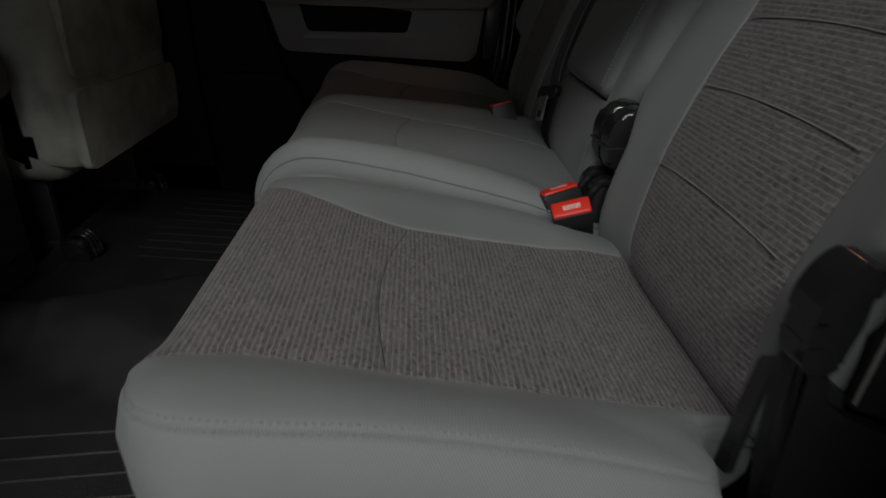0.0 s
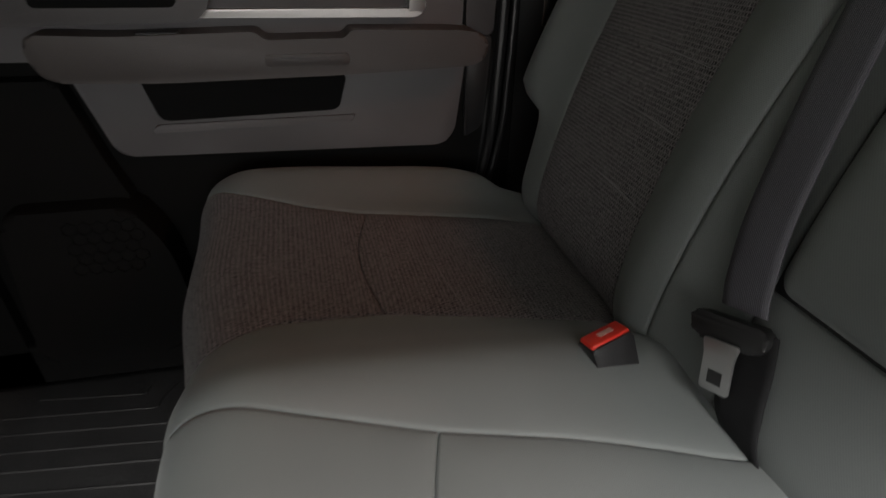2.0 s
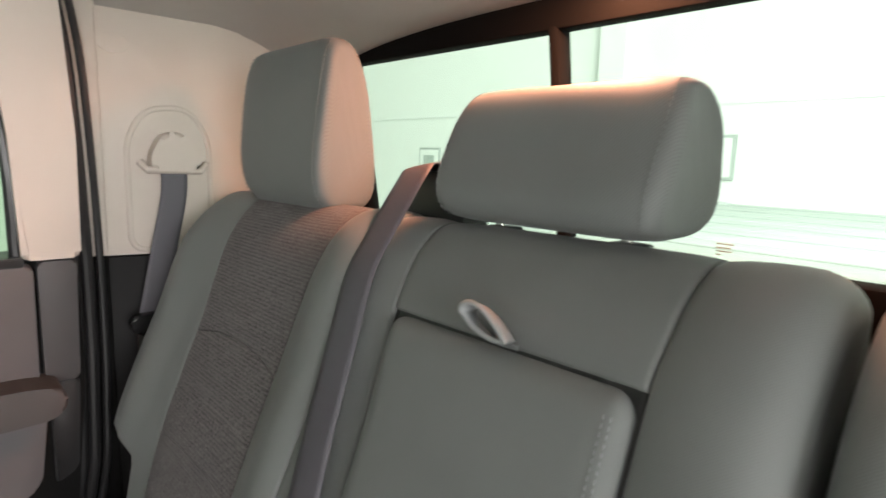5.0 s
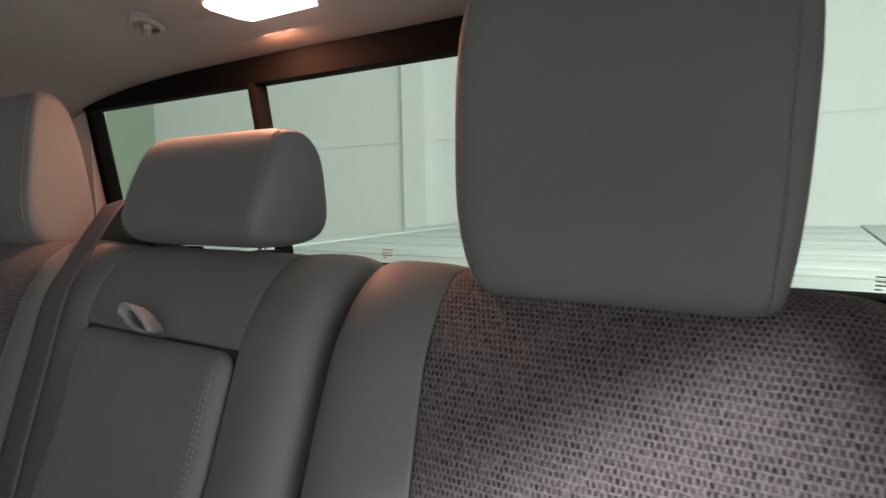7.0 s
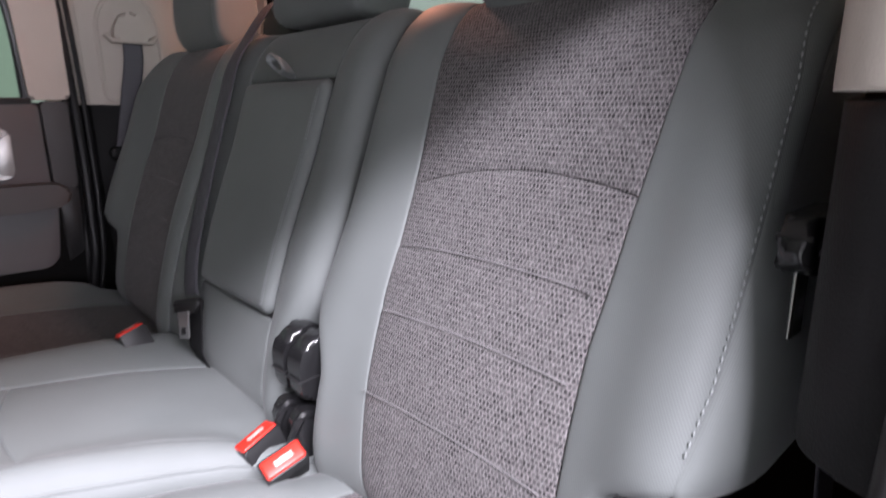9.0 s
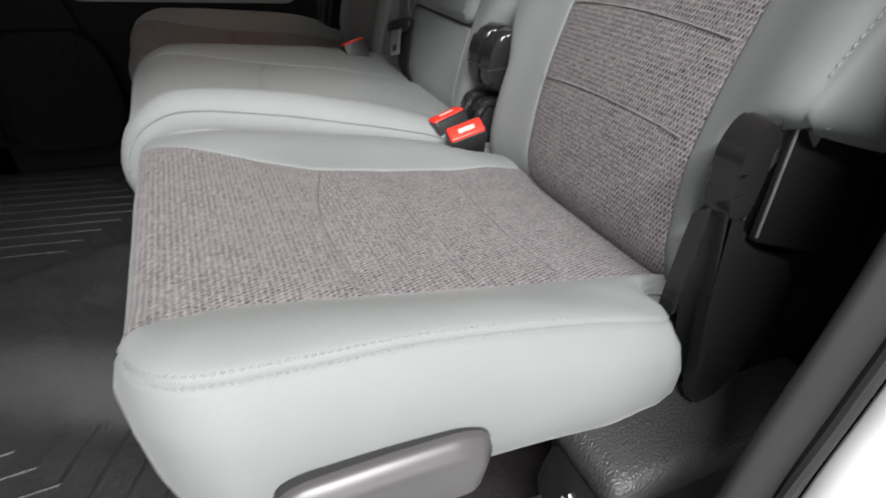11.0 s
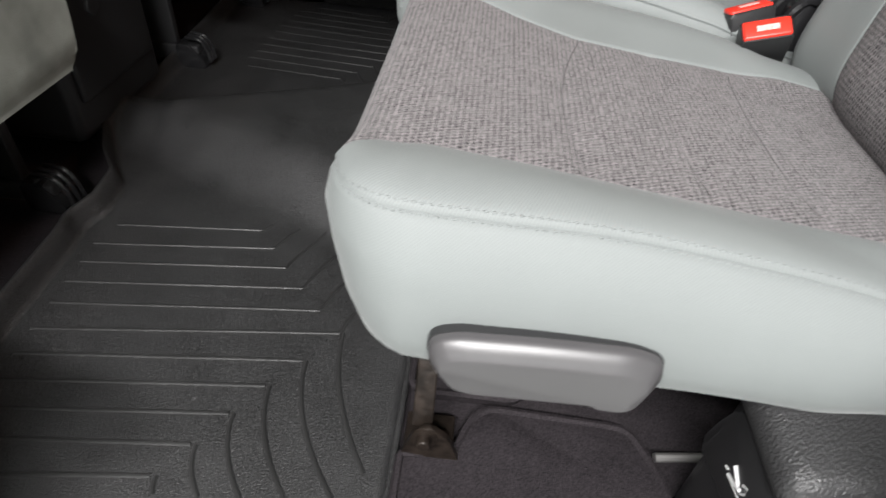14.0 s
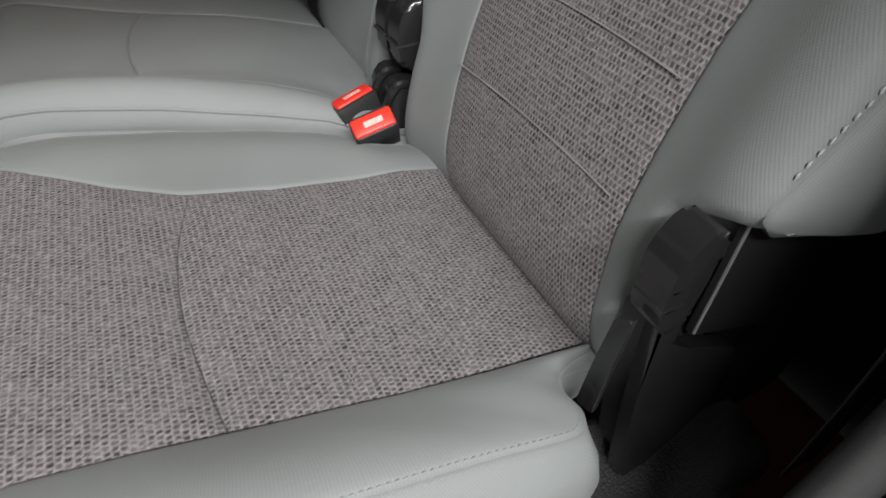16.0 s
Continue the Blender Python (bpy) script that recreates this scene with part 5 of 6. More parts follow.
def buckle(label, tip, lean, width=0.053):
    """Stands on its flat side: wide fore and aft, its button on top; lean is the way it points."""
    ob = thing("belt_buckle", label, "buckle", "belt buckles")
    up = Vector(lean).normalized()
    fore = (Vector((1, 0.12, 0)) - up * Vector((1, 0.12, 0)).dot(up)).normalized()
    m = Matrix((fore, up.cross(fore), up)).transposed().to_4x4()
    m.translation = Vector(tip)
    w = width / 2
    bm = prism_bm(rounded([(-w, 0.0), (w, 0.0), (w * 0.92, -0.06), (w * 0.5, -0.085), (-w * 0.5, -0.085), (-w * 0.92, -0.06)], 0.005), "y", -0.0135, 0.0135, 0.003, 2)
    bm.transform(m)
    part("housing", bm, BLACK, ob, "black plastic")
    bm = box_bm(-w + 0.0015, w - 0.0015, -0.0115, 0.0115, -0.008, 0.003, 0.0028)
    bm.transform(m)
    part("release_button", bm, RED, ob, "red plastic button")
    bm = box_bm(-w + 0.016, w - 0.014, -0.0035, 0.0035, 0.0026, 0.0033)
    bm.transform(m)
    part("button_print", bm, PINKPRINT, ob, "worn pale print")
    return ob


buckle("black belt buckle with a red button between the cushions", (0.494, 0.500, 0.398), (-0.32, 0.12, 1))
buckle("black belt buckle with a red button between the cushions", (0.496, 0.434, 0.397), (-0.40, -0.75, 1))
buckle("black belt buckle with a red button beside the middle seat", (0.466, 0.921, 0.422), (-0.30, 0.20, 1), 0.046)


# ---- folding hinges ----
def outer_hinge():
    core = rounded([(0.5345, 0.462), (0.530, 0.478), (0.5295, 0.500), (0.535, 0.516), (0.547, 0.528), (0.562, 0.533), (0.573, 0.528), (0.574, 0.490), (0.568, 0.462), (0.555, 0.451), (0.543, 0.452)], 0.007, 4)
    cap = rounded([(0.5295, 0.4885), (0.528, 0.502), (0.534, 0.5175), (0.546, 0.530), (0.562, 0.535), (0.5745, 0.530), (0.576, 0.508), (0.560, 0.502), (0.545, 0.492)], [0.003, 0.007, 0.008, 0.008, 0.008, 0.006, 0.004, 0.008, 0.008], 4)
    foot = rounded([(0.5335, 0.460), (0.5293, 0.474), (0.5293, 0.4775), (0.556, 0.4765), (0.568, 0.470), (0.569, 0.462), (0.555, 0.4505), (0.543, 0.4515)], [0.005, 0.003, 0.0015, 0.004, 0.003, 0.003, 0.005, 0.005], 4)
    slim = lambda outline: [(0.528 + (x - 0.528) * 0.72, z) for x, z in outline]
    ob = part("hinge", prism_bm(slim(core), "y", 0.0225, 0.0475, 0.005, 4), GLOSSBLACK, SEAT_NEAR, "black plastic hinge cover")
    part("hinge_cap", prism_bm(slim(cap), "y", 0.0212, 0.0488, 0.0045, 4), GLOSSBLACK, ob)
    part("hinge_foot", prism_bm(slim(foot), "y", 0.0215, 0.0485, 0.0035, 3), GLOSSBLACK, ob)
    fin = rounded([(0.533, 0.464), (0.549, 0.452), (0.552, 0.437), (0.577, 0.419), (0.640, 0.392), (0.652, 0.330), (0.628, 0.284), (0.585, 0.238), (0.562, 0.246), (0.545, 0.36)], [0.004, 0.003, 0.003, 0.006, 0.010, 0.03, 0.03, 0.014, 0.010, 0.02], 5)
    part("cover", prism_bm(fin, "y", 0.022, 0.0345, 0.004, 4), GLOSSBLACK, ob)
    part("cover_ridge", tube_bm(smooth_line([(0.5545, 0.0240, 0.434), (0.5545, 0.0240, 0.38), (0.557, 0.0240, 0.31), (0.567, 0.0250, 0.250)], 6), 0.0016, 8), GLOSSBLACK, ob)
    part("cover_clip", prism_bm(rounded([(0.547, 0.456), (0.556, 0.450), (0.561, 0.428), (0.553, 0.434)], 0.0015), "y", 0.0245, 0.034, 0.001), GLOSSBLACK, ob)
    part("cover_back", prism_bm(rounded([(0.548, 0.45), (0.62, 0.40), (0.63, 0.30), (0.575, 0.25), (0.556, 0.36)], 0.01), "y", 0.040, 0.066, 0.004, 3), BLACK, ob)
    guide = rounded([(0.0465, 0.452), (0.033, 0.462), (0.0345, 0.43), (0.0365, 0.40), (0.0385, 0.352), (0.056, 0.345), (0.052, 0.40)], [0.002, 0.002, 0.01, 0.01, 0.002, 0.002, 0.02])
    part("strap_guide", prism_bm(guide, "x", 0.5205, 0.5255, 0.0015), GLOSSBLACK, ob)
    part("strap_edge", tube_bm(smooth_line([(0.5215, 0.0335, 0.460), (0.5215, 0.0348, 0.43), (0.5215, 0.0368, 0.40), (0.5215, 0.0388, 0.353)], 6), 0.0010, 6), GLOSSBLACK, ob)
    # thin silver rod, painting the highlight along the black bracket's front edge
    part("bracket_edge_highlight", tube_bm([(0.5890, 0.0300, 0.524), (0.5855, 0.0290, 0.472), (0.5825, 0.0282, 0.427)], 0.0013, 8), SILVER, ob, "bright highlight line on the plate edge")
    part("bracket", prism_bm(rounded([(0.589, 0.538), (0.72, 0.56), (0.72, 0.38), (0.582, 0.422)], 0.003), "y", 0.030, 0.035, 0.0012), TRIMBLACK, ob, "black steel plate")
    part("back_plate", prism_bm(rounded([(0.60, 0.58), (0.85, 0.58), (0.80, 0.22), (0.60, 0.22)], 0.02), "y", 0.044, 0.060, 0.004), TRIMBLACK, ob)


outer_hinge()
for yy, seat in ((0.514, SEAT_WIDE), (0.474, SEAT_NEAR)):
    knuckle = rounded([(0.542, 0.440), (0.536, 0.490), (0.552, 0.520), (0.592, 0.522), (0.610, 0.492), (0.606, 0.440)], [0.012, 0.02, 0.016, 0.016, 0.02, 0.012], 5)
    ob = part("hinge", prism_bm(knuckle, "y", yy - 0.016, yy + 0.014, 0.008, 4), GLOSSBLACK, seat, "black plastic hinge cover")
    part("hinge_band", prism_bm(rounded([(0.535, 0.468), (0.61, 0.474), (0.61, 0.4762), (0.535, 0.4702)], 0.0008), "y", yy - 0.0165, yy + 0.0145, 0.0006), BLACK, ob)
    part("bracket", prism_bm(rounded([(0.528, 0.42), (0.560, 0.43), (0.60, 0.39), (0.605, 0.28), (0.540, 0.28)], 0.012), "y", yy - 0.012, yy + 0.012, 0.005), GLOSSBLACK, ob)
    part("bracket_rib", tube_bm(smooth_line([(0.522, yy - 0.008, 0.39), (0.540, yy - 0.010, 0.422), (0.565, yy - 0.010, 0.415)], 6), 0.006, 8), GLOSSBLACK, ob)


# ---- dome lamp and ceiling fittings ----
def dome_lamp():
    ob = thing("dome_lamp", "lit warm dome lamp in the headliner", "lamp")
    z = headliner_height(0.91, 0.78)
    part("surround", prism_bm(rounded([(0.815, 0.60), (1.0, 0.60), (1.0, 0.94), (0.815, 0.94)], 0.06, 8), "z", z - 0.006, z + 0.012, 0.005, 3), ROOFCLOTH, ob, "moulded pale headliner console")
    part("bezel", prism_bm(rounded([(0.845, 0.69), (0.975, 0.69), (0.975, 0.86), (0.845, 0.86)], 0.03, 6), "z", z - 0.012, z + 0.01, 0.006, 3), ROOFCLOTH, ob)
    part("lens", prism_bm(rounded([(0.860, 0.705), (0.960, 0.705), (0.960, 0.845), (0.860, 0.845)], 0.025, 6), "z", z - 0.016, z - 0.008, 0.003), LENS, ob, "glowing lens")
    return ob


dome_lamp()


# ---- floor mat ----
def mat_height(x, y):
    k = 0.45 * (min(max(x, -0.42), 0.05) + 0.07)
    hump = 0.062 * (ease(y, 0.45 - k, 0.60 - k) - ease(y, 0.86 + k, 1.00 + k)) * ease(-x, -0.14, 0.02)
    return hump + 0.012 * (1 - ease(y, -0.10, -0.03)) + 0.0012 * math.sin(9 * x + 2) * math.sin(7 * y)


def floor_mat():
    ob = thing("floor_mat", "black moulded rubber floor mat with raised ribs", "floor mat")
    verts, faces, uv = [], [], []
    nx, ny = 60, 110
    left = lambda y: along([(-0.10, -0.20), (-0.05, -0.242), (-0.013, -0.30), (0.03, -0.385), (0.05, -0.402), (0.18, -0.415), (0.36, -0.424), (0.40, -0.432), (0.45, -0.418), (0.52, -0.424), (0.58, -0.470), (0.66, -0.512), (0.80, -0.522), (0.95, -0.528), (1.5, -0.56)], y)
    for lay in (0, 1):
        for i in range(nx + 1):
            for j in range(ny + 1):
                y = -0.10 + 1.60 * j / ny
                x0 = left(y)
                x = x0 + (0.128 - x0) * (i / nx) ** 1.35
                lip = 0.036 * (1 - ease(x - x0, 0.003, 0.020))
                verts.append((x, y, mat_height(x, y) + lip - lay * 0.006))
                uv.append((x, y))
    n, half = ny + 1, (nx + 1) * (ny + 1)
    for lay in (0, 1):
        for i in range(nx):
            for j in range(ny):
                q = lay * half + i * n + j
                faces.append((q, q + 1, q + n + 1, q + n))
    for i in range(nx):
        for j in (0, ny):
            q = i * n + j
            faces.append((q, q + n, half + q + n, half + q))
    for j in range(ny):
        for i in (0, nx):
            q = i * n + j
            faces.append((q, q + 1, half + q + 1, half + q))
    mesh_object("tray", verts, faces, RUBBER, ob, "", uv)
    part("edge_bead", tube_bm([(0.130, -0.09 + 1.55 * k / 30, mat_height(0.13, -0.09 + 1.55 * k / 30)) for k in range(31)], 0.004, 8), RUBBER, ob)

    def rib(points):
        pts = [(x, y, mat_height(x, y) - 0.0020) for x, y in points]
        part("rib", tube_bm(pts, 0.0036, 8), RIBRUBBER, ob)
    turn_x = (-0.127, -0.100, -0.073, -0.043, -0.009, 0.028, -0.008, -0.044, -0.080, -0.111, -0.143)
    turn_y = (0.028, 0.069, 0.113, 0.157, 0.201, 0.253, 0.290, 0.329, 0.368, 0.408, 0.448)
    from_x = (-0.300, -0.345, -0.355, -0.362, -0.368, -0.374, -0.376, -0.378, -0.380, -0.382, -0.370)
    from_y = (0.008, 0.046, 0.084, 0.123, 0.163, 0.204, 0.251, 0.293, 0.335, 0.376, 0.424)
    foot_x = (-0.116, -0.068, -0.023, 0.026, 0.079, 0.100)
    for sgn in (1, -1):
        Y = (lambda y: y) if sgn > 0 else (lambda y: 1.46 - y)
        for k in range(11):
            x0, y0, x1, y1 = from_x[k], from_y[k], turn_x[k], turn_y[k]
            rib([(x0 + (x1 - x0) * q / 10, Y(y0 + (y1 - y0) * q / 10)) for q in range(11)])
            if k <= 5:
                xe, ye = foot_x[k], 0.008 + 0.0025 * k + (0.038 if k == 5 else 0)
                rib([(x1 + 0.006 + (xe - x1 - 0.006) * (q / 8) ** 1.9, Y(y1 + (ye - y1) * q / 8)) for q in range(9)])
            if k >= 5:
                m = 10 - k
                rib([(x1 + (0.012 + 0.014 * m) * (q / 6) ** 1.15, Y(y1 + (0.016 + 0.036 * m) * q / 6)) for q in range(7)])
    return ob


floor_mat()


# ---- under the near cushion: carpet flap, leg, storage box, rails ----
def seat_leg():
    bm = box_bm(-0.0115, 0.0115, -0.003, 0.003, 0.0, 0.24, 0.002)
    bm.transform(Matrix.Translation((0.159, 0.10, 0.045)) @ Euler((radians(-28), radians(0), 0)).to_matrix().to_4x4())
    ob = part("leg", bm, BROWNSTEEL, SEAT_NEAR, "brown rusty steel leg bolted down")
    part("foot", prism_bm(rounded([(0.135, 0.0), (0.205, 0.0), (0.19, 0.045), (0.168, 0.066), (0.150, 0.05)], 0.008), "y", 0.085, 0.092, 0.001), BROWNSTEEL, ob)
    part("base", box_bm(0.139, 0.196, 0.088, 0.14, -0.006, 0.010, 0.002), BROWNSTEEL, ob)
    part("bolt", cyl_bm((0.163, 0.080, 0.046), (0, 1, 0), 0.008, 0.014, 12, 0.002), BROWNSTEEL, ob)
    part("washer", cyl_bm((0.163, 0.085, 0.046), (0, 1, 0), 0.015, 0.004, 24), BROWNSTEEL, ob)
    return ob


seat_leg()


def carpet_flap():
    ob = thing("carpet_mat", "charcoal carpet mat with bound edges under the seat", "carpet")
    shape = rounded([(0.137, -0.09), (0.43, -0.09), (0.444, 0.03), (0.432, 0.100), (0.405, 0.152), (0.235, 0.158), (0.214, 0.14), (0.197, 0.094), (0.137, 0.086)], [0.005, 0.01, 0.02, 0.02, 0.02, 0.015, 0.012, 0.015, 0.005])
    part("carpet_piece", prism_bm(shape, "z", -0.012, 0.006, 0.004), CARPET, ob)
    part("binding", tube_bm([(x, y, 0.006) for x, y in shape] + [(shape[0][0], shape[0][1], 0.006)], 0.005, 6), CARPET, ob)
    shape3 = rounded([(0.137, -0.10), (0.44, -0.10), (0.40, -0.035), (0.277, 0.000), (0.19, 0.009), (0.137, 0.006)], [0.005, 0.01, 0.02, 0.03, 0.02, 0.005])
    part("carpet_piece", prism_bm(shape3, "z", 0.004, 0.014, 0.003), CARPET, ob)
    part("binding", tube_bm([(x, y, 0.014) for x, y in shape3] + [(shape3[0][0], shape3[0][1], 0.014)], 0.005, 6), CARPET, ob)
    shape2 = rounded([(0.137, 0.175), (0.275, 0.175), (0.297, 0.25), (0.297, 0.34), (0.137, 0.34)], 0.02)
    part("carpet_piece", prism_bm(shape2, "z", -0.012, 0.004, 0.003), CARPET, ob)
    part("binding", tube_bm([(x, y, 0.004) for x, y in shape2] + [(shape2[0][0], shape2[0][1], 0.004)], 0.005, 6), CARPET, ob)
    return ob


carpet_flap()


def storage_box():
    ob = thing("storage_box", "black grained under-seat storage box with a printed folding sign", "storage box")
    part("body", prism_bm(rounded([(0.446, -0.026), (0.725, -0.022), (0.725, 0.086), (0.446, 0.086)], [0.014, 0.03, 0.02, 0.022], 6), "z", -0.012, 0.204, 0.006, 3), BLACK, ob)
    shape = rounded([(0.437, -0.034), (0.728, -0.026), (0.736, 0.02), (0.736, 0.090), (0.437, 0.090)], [0.018, 0.03, 0.03, 0.02, 0.02], 7)
    bm, rings = bmesh.new(), []
    for z, d in ((0.200, 0.006), (0.202, 0.002), (0.206, 0.0), (0.216, 0.0005), (0.224, 0.0022), (0.230, 0.0055), (0.2335, 0.0105), (0.235, 0.017), (0.2355, 0.028)):
        rings.append([bm.verts.new((0.587 + (x - 0.587) * (1 - d / 0.15), 0.028 + (y - 0.028) * (1 - d / 0.062), z + 0.006 * ease(x, 0.60, 0.74))) for x, y in shape])
    for a, b in zip(rings, rings[1:]):
        for q in range(len(shape)):
            w = (q + 1) % len(shape)
            bm.faces.new((a[q], a[w], b[w], b[q]))
    bm.faces.new(rings[0]), bm.faces.new(rings[-1])
    part("lid", bm, BLACKGRAIN, ob, "grained padded lid", 60)
    plate = rounded([(0.062, 0.196), (0.076, 0.150), (0.082, 0.112), (0.070, 0.104), (-0.012, 0.126), (-0.027, 0.136), (-0.028, 0.196)], [0.01, 0.03, 0.008, 0.012, 0.012, 0.008, 0.006], 5)
    part("front_plate", prism_bm(plate, "x", 0.4405, 0.458, 0.003), BLACK, ob)
    low = [(0.4412, y, z) for y, z in plate if z < 0.142 and y < 0.075]
    part("plate_edge", tube_bm(low, 0.0011, 6), GLOSSBLACK, ob)
    # folding sign: a bent seat with an arrow, as plain strokes
    def stroke(points, r):
        part("sign_stroke", tube_bm([(0.4402, 0.035 - 0.000441 * (px - 600) - 0.000215 * (py - 690), 0.140 + 0.000564 * (px - 600) - 0.000338 * (py - 690)) for px, py in points], r, 6), WHITE, ob)
    stroke([(626, 676), (634, 700), (641, 718)], 0.0022)
    stroke([(612, 702), (628, 716), (646, 727)], 0.0022)
    stroke([(601, 684), (609, 690)], 0.0012)
    stroke([(650, 712), (662, 718), (657, 732), (648, 734)], 0.0010)
    stroke([(614, 710), (630, 730), (647, 749)], 0.0006)
    return ob


storage_box()


def rail(y, dx=0.0):
    ob = thing("floor_rail", "bright steel striker rail at the storage box", "rail", "floor rails")
    part("bar", tube_bm([(0.415 + dx, y, 0.012), (0.47 + dx, y + 0.006, 0.014)], 0.0055, 10), SILVER, ob)
    return ob


rail(0.115, 0.014)
rail(0.040, 0.022)


# ---- front seats and console, from behind ----
def front_seat(y0, y1, label):
    ob = thing("front_seat", label, "car seat", "front seats")
    x = -0.42
    prof = [(x + 0.00, 0.225), (x + 0.012, 0.25), (x + 0.020, 0.40), (x + 0.005, 0.60), (x - 0.03, 0.85), (x - 0.05, 1.00), (x - 0.08, 1.03), (x - 0.14, 1.02), (x - 0.17, 0.95), (x - 0.15, 0.60), (x - 0.14, 0.25), (x - 0.11, 0.222)]
    pad = Pad([(a, b) for a, b in reversed(prof)], const(y0), const(y1), lambda u, y, p: 0.0, 0.05)
    pad.body("backrest", FLOCK, ob, 0.0, 0.0, 90, 30)
    part("lower_flap", prism_bm(rounded([(y0 + 0.01, 0.235), (y1 - 0.02, 0.235), (y1 - 0.005, 0.30), (y1 - 0.005, 0.385), (y0 + 0.005, 0.405)], 0.02), "x", x + 0.008, x + 0.030, 0.008, 3), FLOCK, ob, "grey hanging cloth flap")
    part("pocket", prism_bm(rounded([(y0 + 0.03, 0.42), (y1 - 0.03, 0.42), (y1 - 0.04, 0.72), (y0 + 0.04, 0.72)], 0.03), "x", x + 0.004, x + 0.022, 0.006, 3), FLOCK, ob)
    part("seat_base", box_bm(x - 0.60, x - 0.02, y0, y1, 0.20, 0.36, 0.05, 4), FLOCK, ob)
    for y in (y0 + 0.06, y1 - 0.06):
        part("slide_rail", box_bm(x - 0.55, x - 0.05, y - 0.018, y + 0.018, 0.015, 0.05, 0.004), BLACK, ob, "black steel slide rail")
        part("rail_foot", prism_bm(rounded([(x - 0.10, 0.0), (x - 0.035, 0.0), (x - 0.04, 0.02), (x - 0.07, 0.055), (x - 0.10, 0.055)], 0.008), "y", y - 0.022, y + 0.022, 0.004), GLOSSBLACK, ob, "glossy black foot")
        for d in (-0.014, 0.0, 0.014):
            part("track_rib", tube_bm(smooth_line([(x - 0.075, y + d, 0.068), (x - 0.045, y + d, 0.064), (x - 0.030, y + d, 0.042), (x - 0.026, y + d, 0.015)], 5), 0.0045, 8), GLOSSBLACK, ob)
        part("riser", box_bm(x - 0.42, x - 0.10, y - 0.01, y + 0.01, 0.05, 0.22, 0.003), BLACK, ob)
    return ob


front_seat(-0.02, 0.515, "grey cloth front seat seen from behind")
front_seat(0.955, 1.49, "grey cloth front seat seen from behind")


def console():
    ob = thing("centre_console", "black plastic centre console between the front seats", "console")
    part("body", box_bm(-1.2, -0.50, 0.585, 0.885, 0.03, 0.40, 0.02, 3), BLACK, ob)
    part("lid", box_bm(-1.2, -0.46, 0.56, 0.91, 0.40, 0.50, 0.035, 4), BLACKGRAIN, ob, "padded black lid")
    part("rear_plate", box_bm(-0.505, -0.490, 0.61, 0.86, 0.10, 0.37, 0.008), BLACK, ob)
    part("socket", cyl_bm((-0.488, 0.79, 0.24), (1, 0, 0), 0.016, 0.008, 20, 0.002), SILVER, ob)
    part("socket", cyl_bm((-0.488, 0.70, 0.24), (1, 0, 0), 0.016, 0.008, 20, 0.002), BLACK, ob)
    return ob


console()


# ---- outside the rear window ----
def truck_bed():
    ob = thing("truck_bed", "silver truck bed with a ridged hard cover behind the cab", "truck bed", kind="structure")
    part("bed_floor", box_bm(1.162, 3.2, -0.16, 1.62, 0.20, 0.26), DARKGREY, ob)
    for y in (-0.16, 1.56):
        part("bed_side", box_bm(1.162, 3.2, y, y + 0.06, 0.20, 0.78), COVER, ob)
        part("rail_cap", box_bm(1.20, 3.2, y - 0.03, y + 0.105, 0.776, 0.8145, 0.004), COVER, ob, "silver rail cap")
    part("cover_tray", box_bm(1.165, 3.15, -0.06, 1.52, 0.786, 0.798), BLACK, ob)
    for k in range(14):
        part("cover_slat", box_bm(1.17 + 0.14 * k, 1.302 + 0.14 * k, -0.05, 1.51, 0.798, 0.812, 0.003), COVER, ob)
        if k % 2 == 0:
            part("cover_joint", box_bm(1.298 + 0.14 * k, 1.314 + 0.14 * k, -0.05, 1.51, 0.806, 0.8128), JOINTGREY, ob)
    return ob


truck_bed()


def wall_picture(y, z, w, h, frame_paint):
    ob = thing("wall_picture", "small framed notice hanging on the white showroom wall", "picture", "wall notices")
    part("frame", box_bm(5.97, 5.998, y - w / 2, y + w / 2, z - h / 2, z + h / 2, 0.004), frame_paint, ob)
    part("sheet", box_bm(5.964, 5.972, y - w / 2 + 0.03, y + w / 2 - 0.03, z - h / 2 + 0.03, z + h / 2 - 0.03), WALLWHITE, ob)
    part("print", box_bm(5.960, 5.966, y - w / 4, y + w / 4, z - h / 5, z + h / 5), COVER, ob)


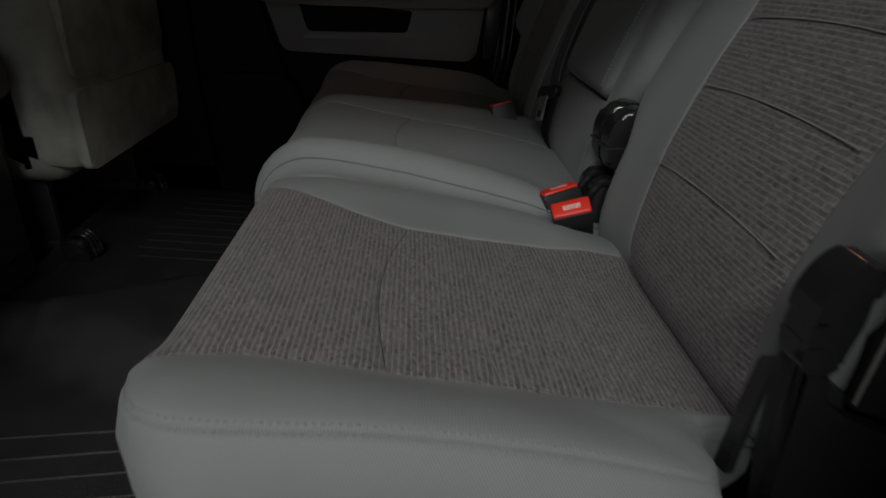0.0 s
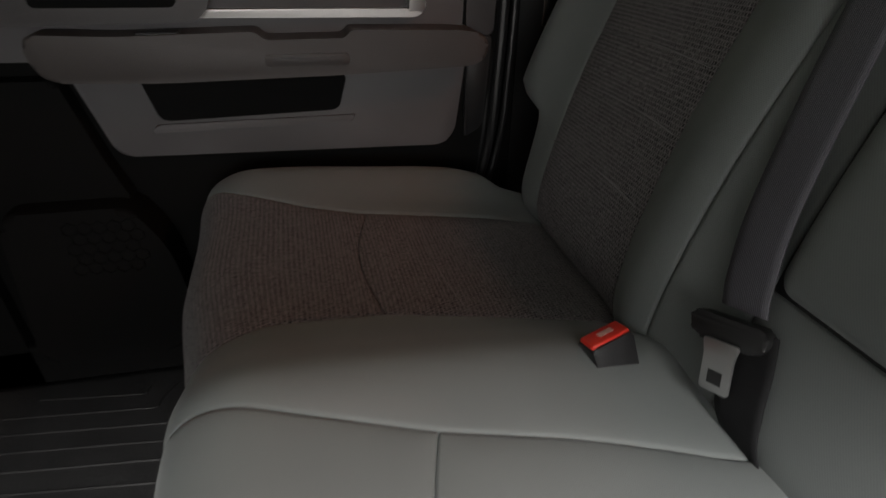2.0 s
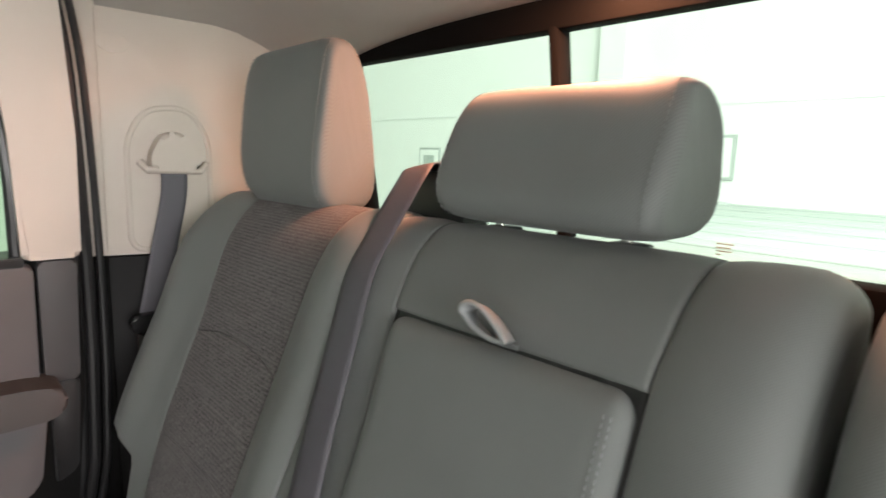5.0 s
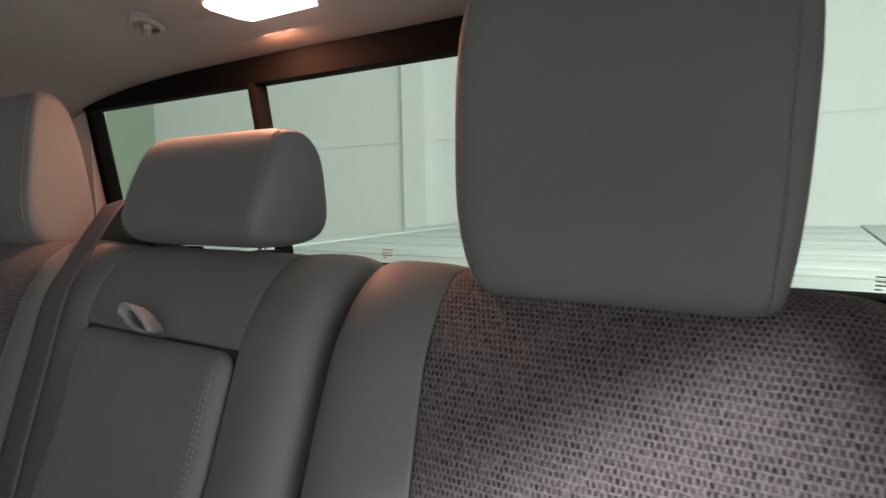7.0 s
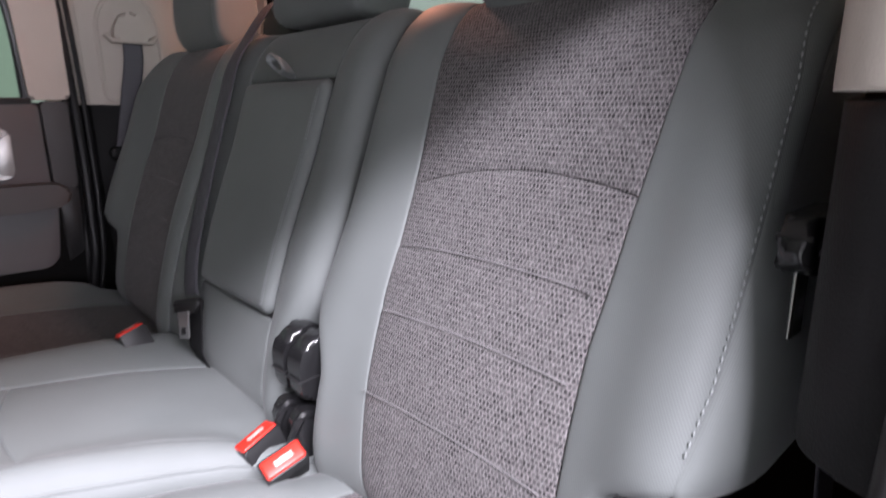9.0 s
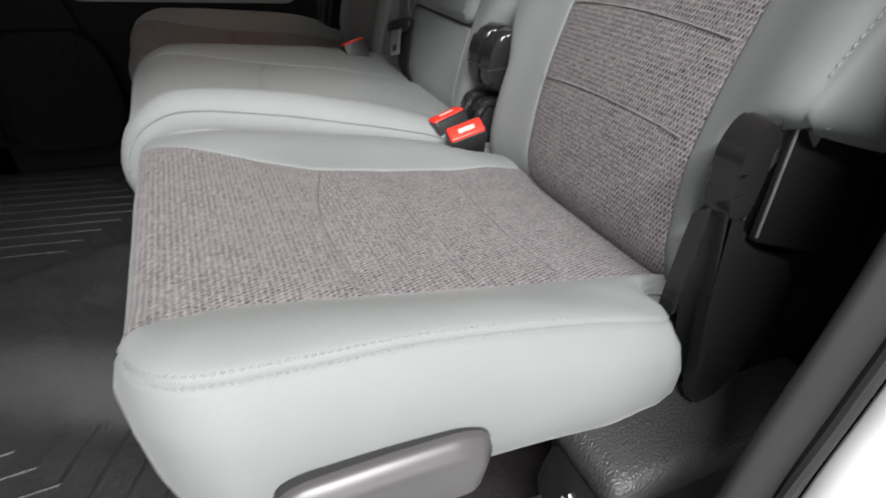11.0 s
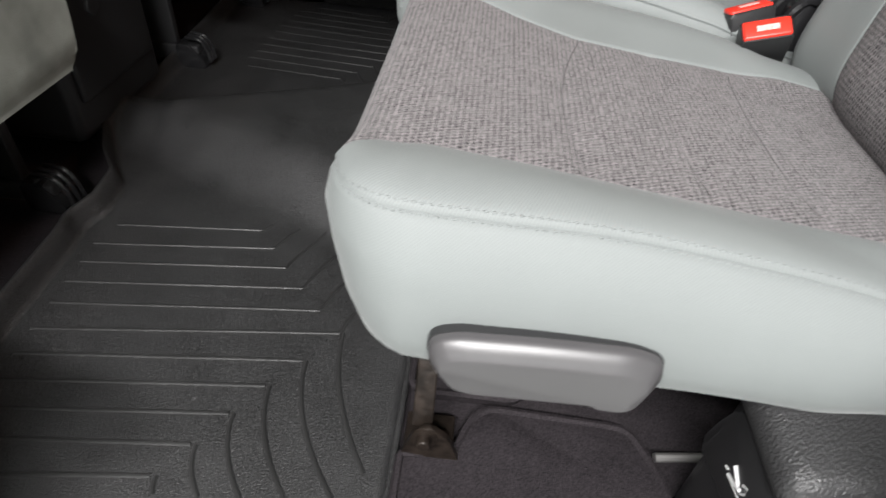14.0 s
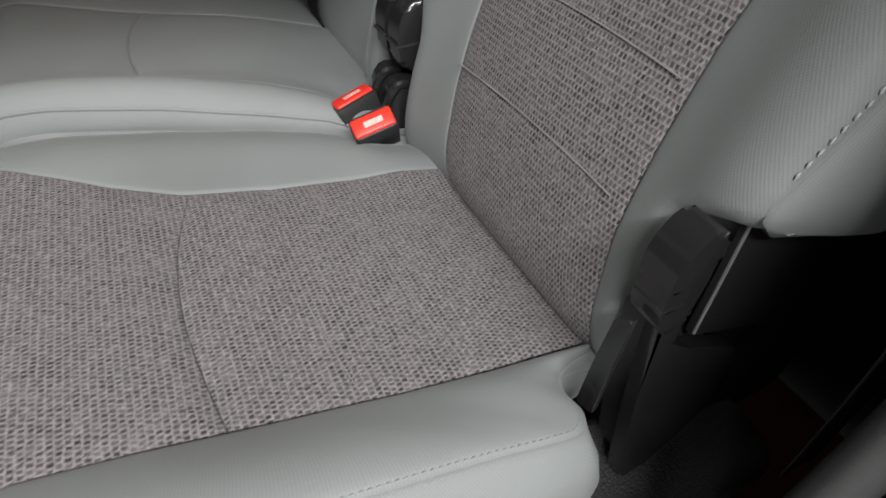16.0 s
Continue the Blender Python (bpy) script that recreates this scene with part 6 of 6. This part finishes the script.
wall_picture(6.9, 0.95, 0.45, 0.36, COVER)
wall_picture(2.88, 1.06, 0.5, 0.42, COVER)
for z in (1.55, 2.7):
    structure("trim", box_bm(5.985, 6.0, -9, 10, z, z + 0.012), WALLJOINT, "thin panel joint line on the showroom wall")


def coat_hook():
    ob = thing("coat_hook", "pale round coat hook on the headliner", "hook")
    x, y = 0.90, 1.02
    z = headliner_height(x, y)
    ring = [(x + 0.020 * math.cos(a), y + 0.024 * math.sin(a), z - 0.008 - 0.006 * math.cos(a)) for a in [k * math.tau / 24 for k in range(25)]]
    part("base", cyl_bm((x, y, z - 0.001), (0.2, 0.1, 1), 0.026, 0.008, 28, 0.003), ROOFCLOTH, ob)
    part("ring", tube_bm(ring, 0.005, 8, caps=False), ROOFCLOTH, ob)
    part("recess", cyl_bm((x + 0.004, y - 0.004, z - 0.006), (0.2, 0.1, 1), 0.012, 0.006, 20, 0.002), ROOFCLOTH, ob)
    part("peg", tube_bm([(x, y + 0.018, z - 0.010), (x - 0.004, y - 0.004, z - 0.020), (x - 0.010, y - 0.016, z - 0.014)], 0.006, 8), ROOFCLOTH, ob)


coat_hook()


# faint etched marks on the panes, as plain bars
def pane_marks(y0, z0):
    ob = thing("pane_marking", "small dark etched maker's marks on the rear glass", "marking", "pane markings")
    for k, (w, dz) in enumerate(((0.022, 0.0), (0.018, -0.005), (0.019, -0.0095), (0.006, -0.014))):
        xx = 1.10 - 0.05 * (z0 + dz - 0.86) / 0.32 - 0.001
        part("mark_line", box_bm(xx - 0.0004, xx, y0 - w, y0, z0 + dz, z0 + dz + 0.0016), JOINTGREY, ob)


pane_marks(0.725, 0.885)
pane_marks(0.075, 0.880)

structure("backdrop", box_bm(6.0, 6.1, -9, 10, -1, 7), WALLWHITE, "white showroom wall far behind the truck")
structure("backdrop_side", box_bm(-22, 14, 9.0, 9.1, -1, 16), GREENWALL, "pale green wall far beyond the truck")
structure("ground", box_bm(-9, 9, -9, 9, -0.75, -0.70), WALLWHITE, "pale showroom floor")
structure("wall_column", box_bm(5.85, 6.0, 3.76, 4.06, -0.7, 6.5), WALLWHITE, "white wall column behind the truck")
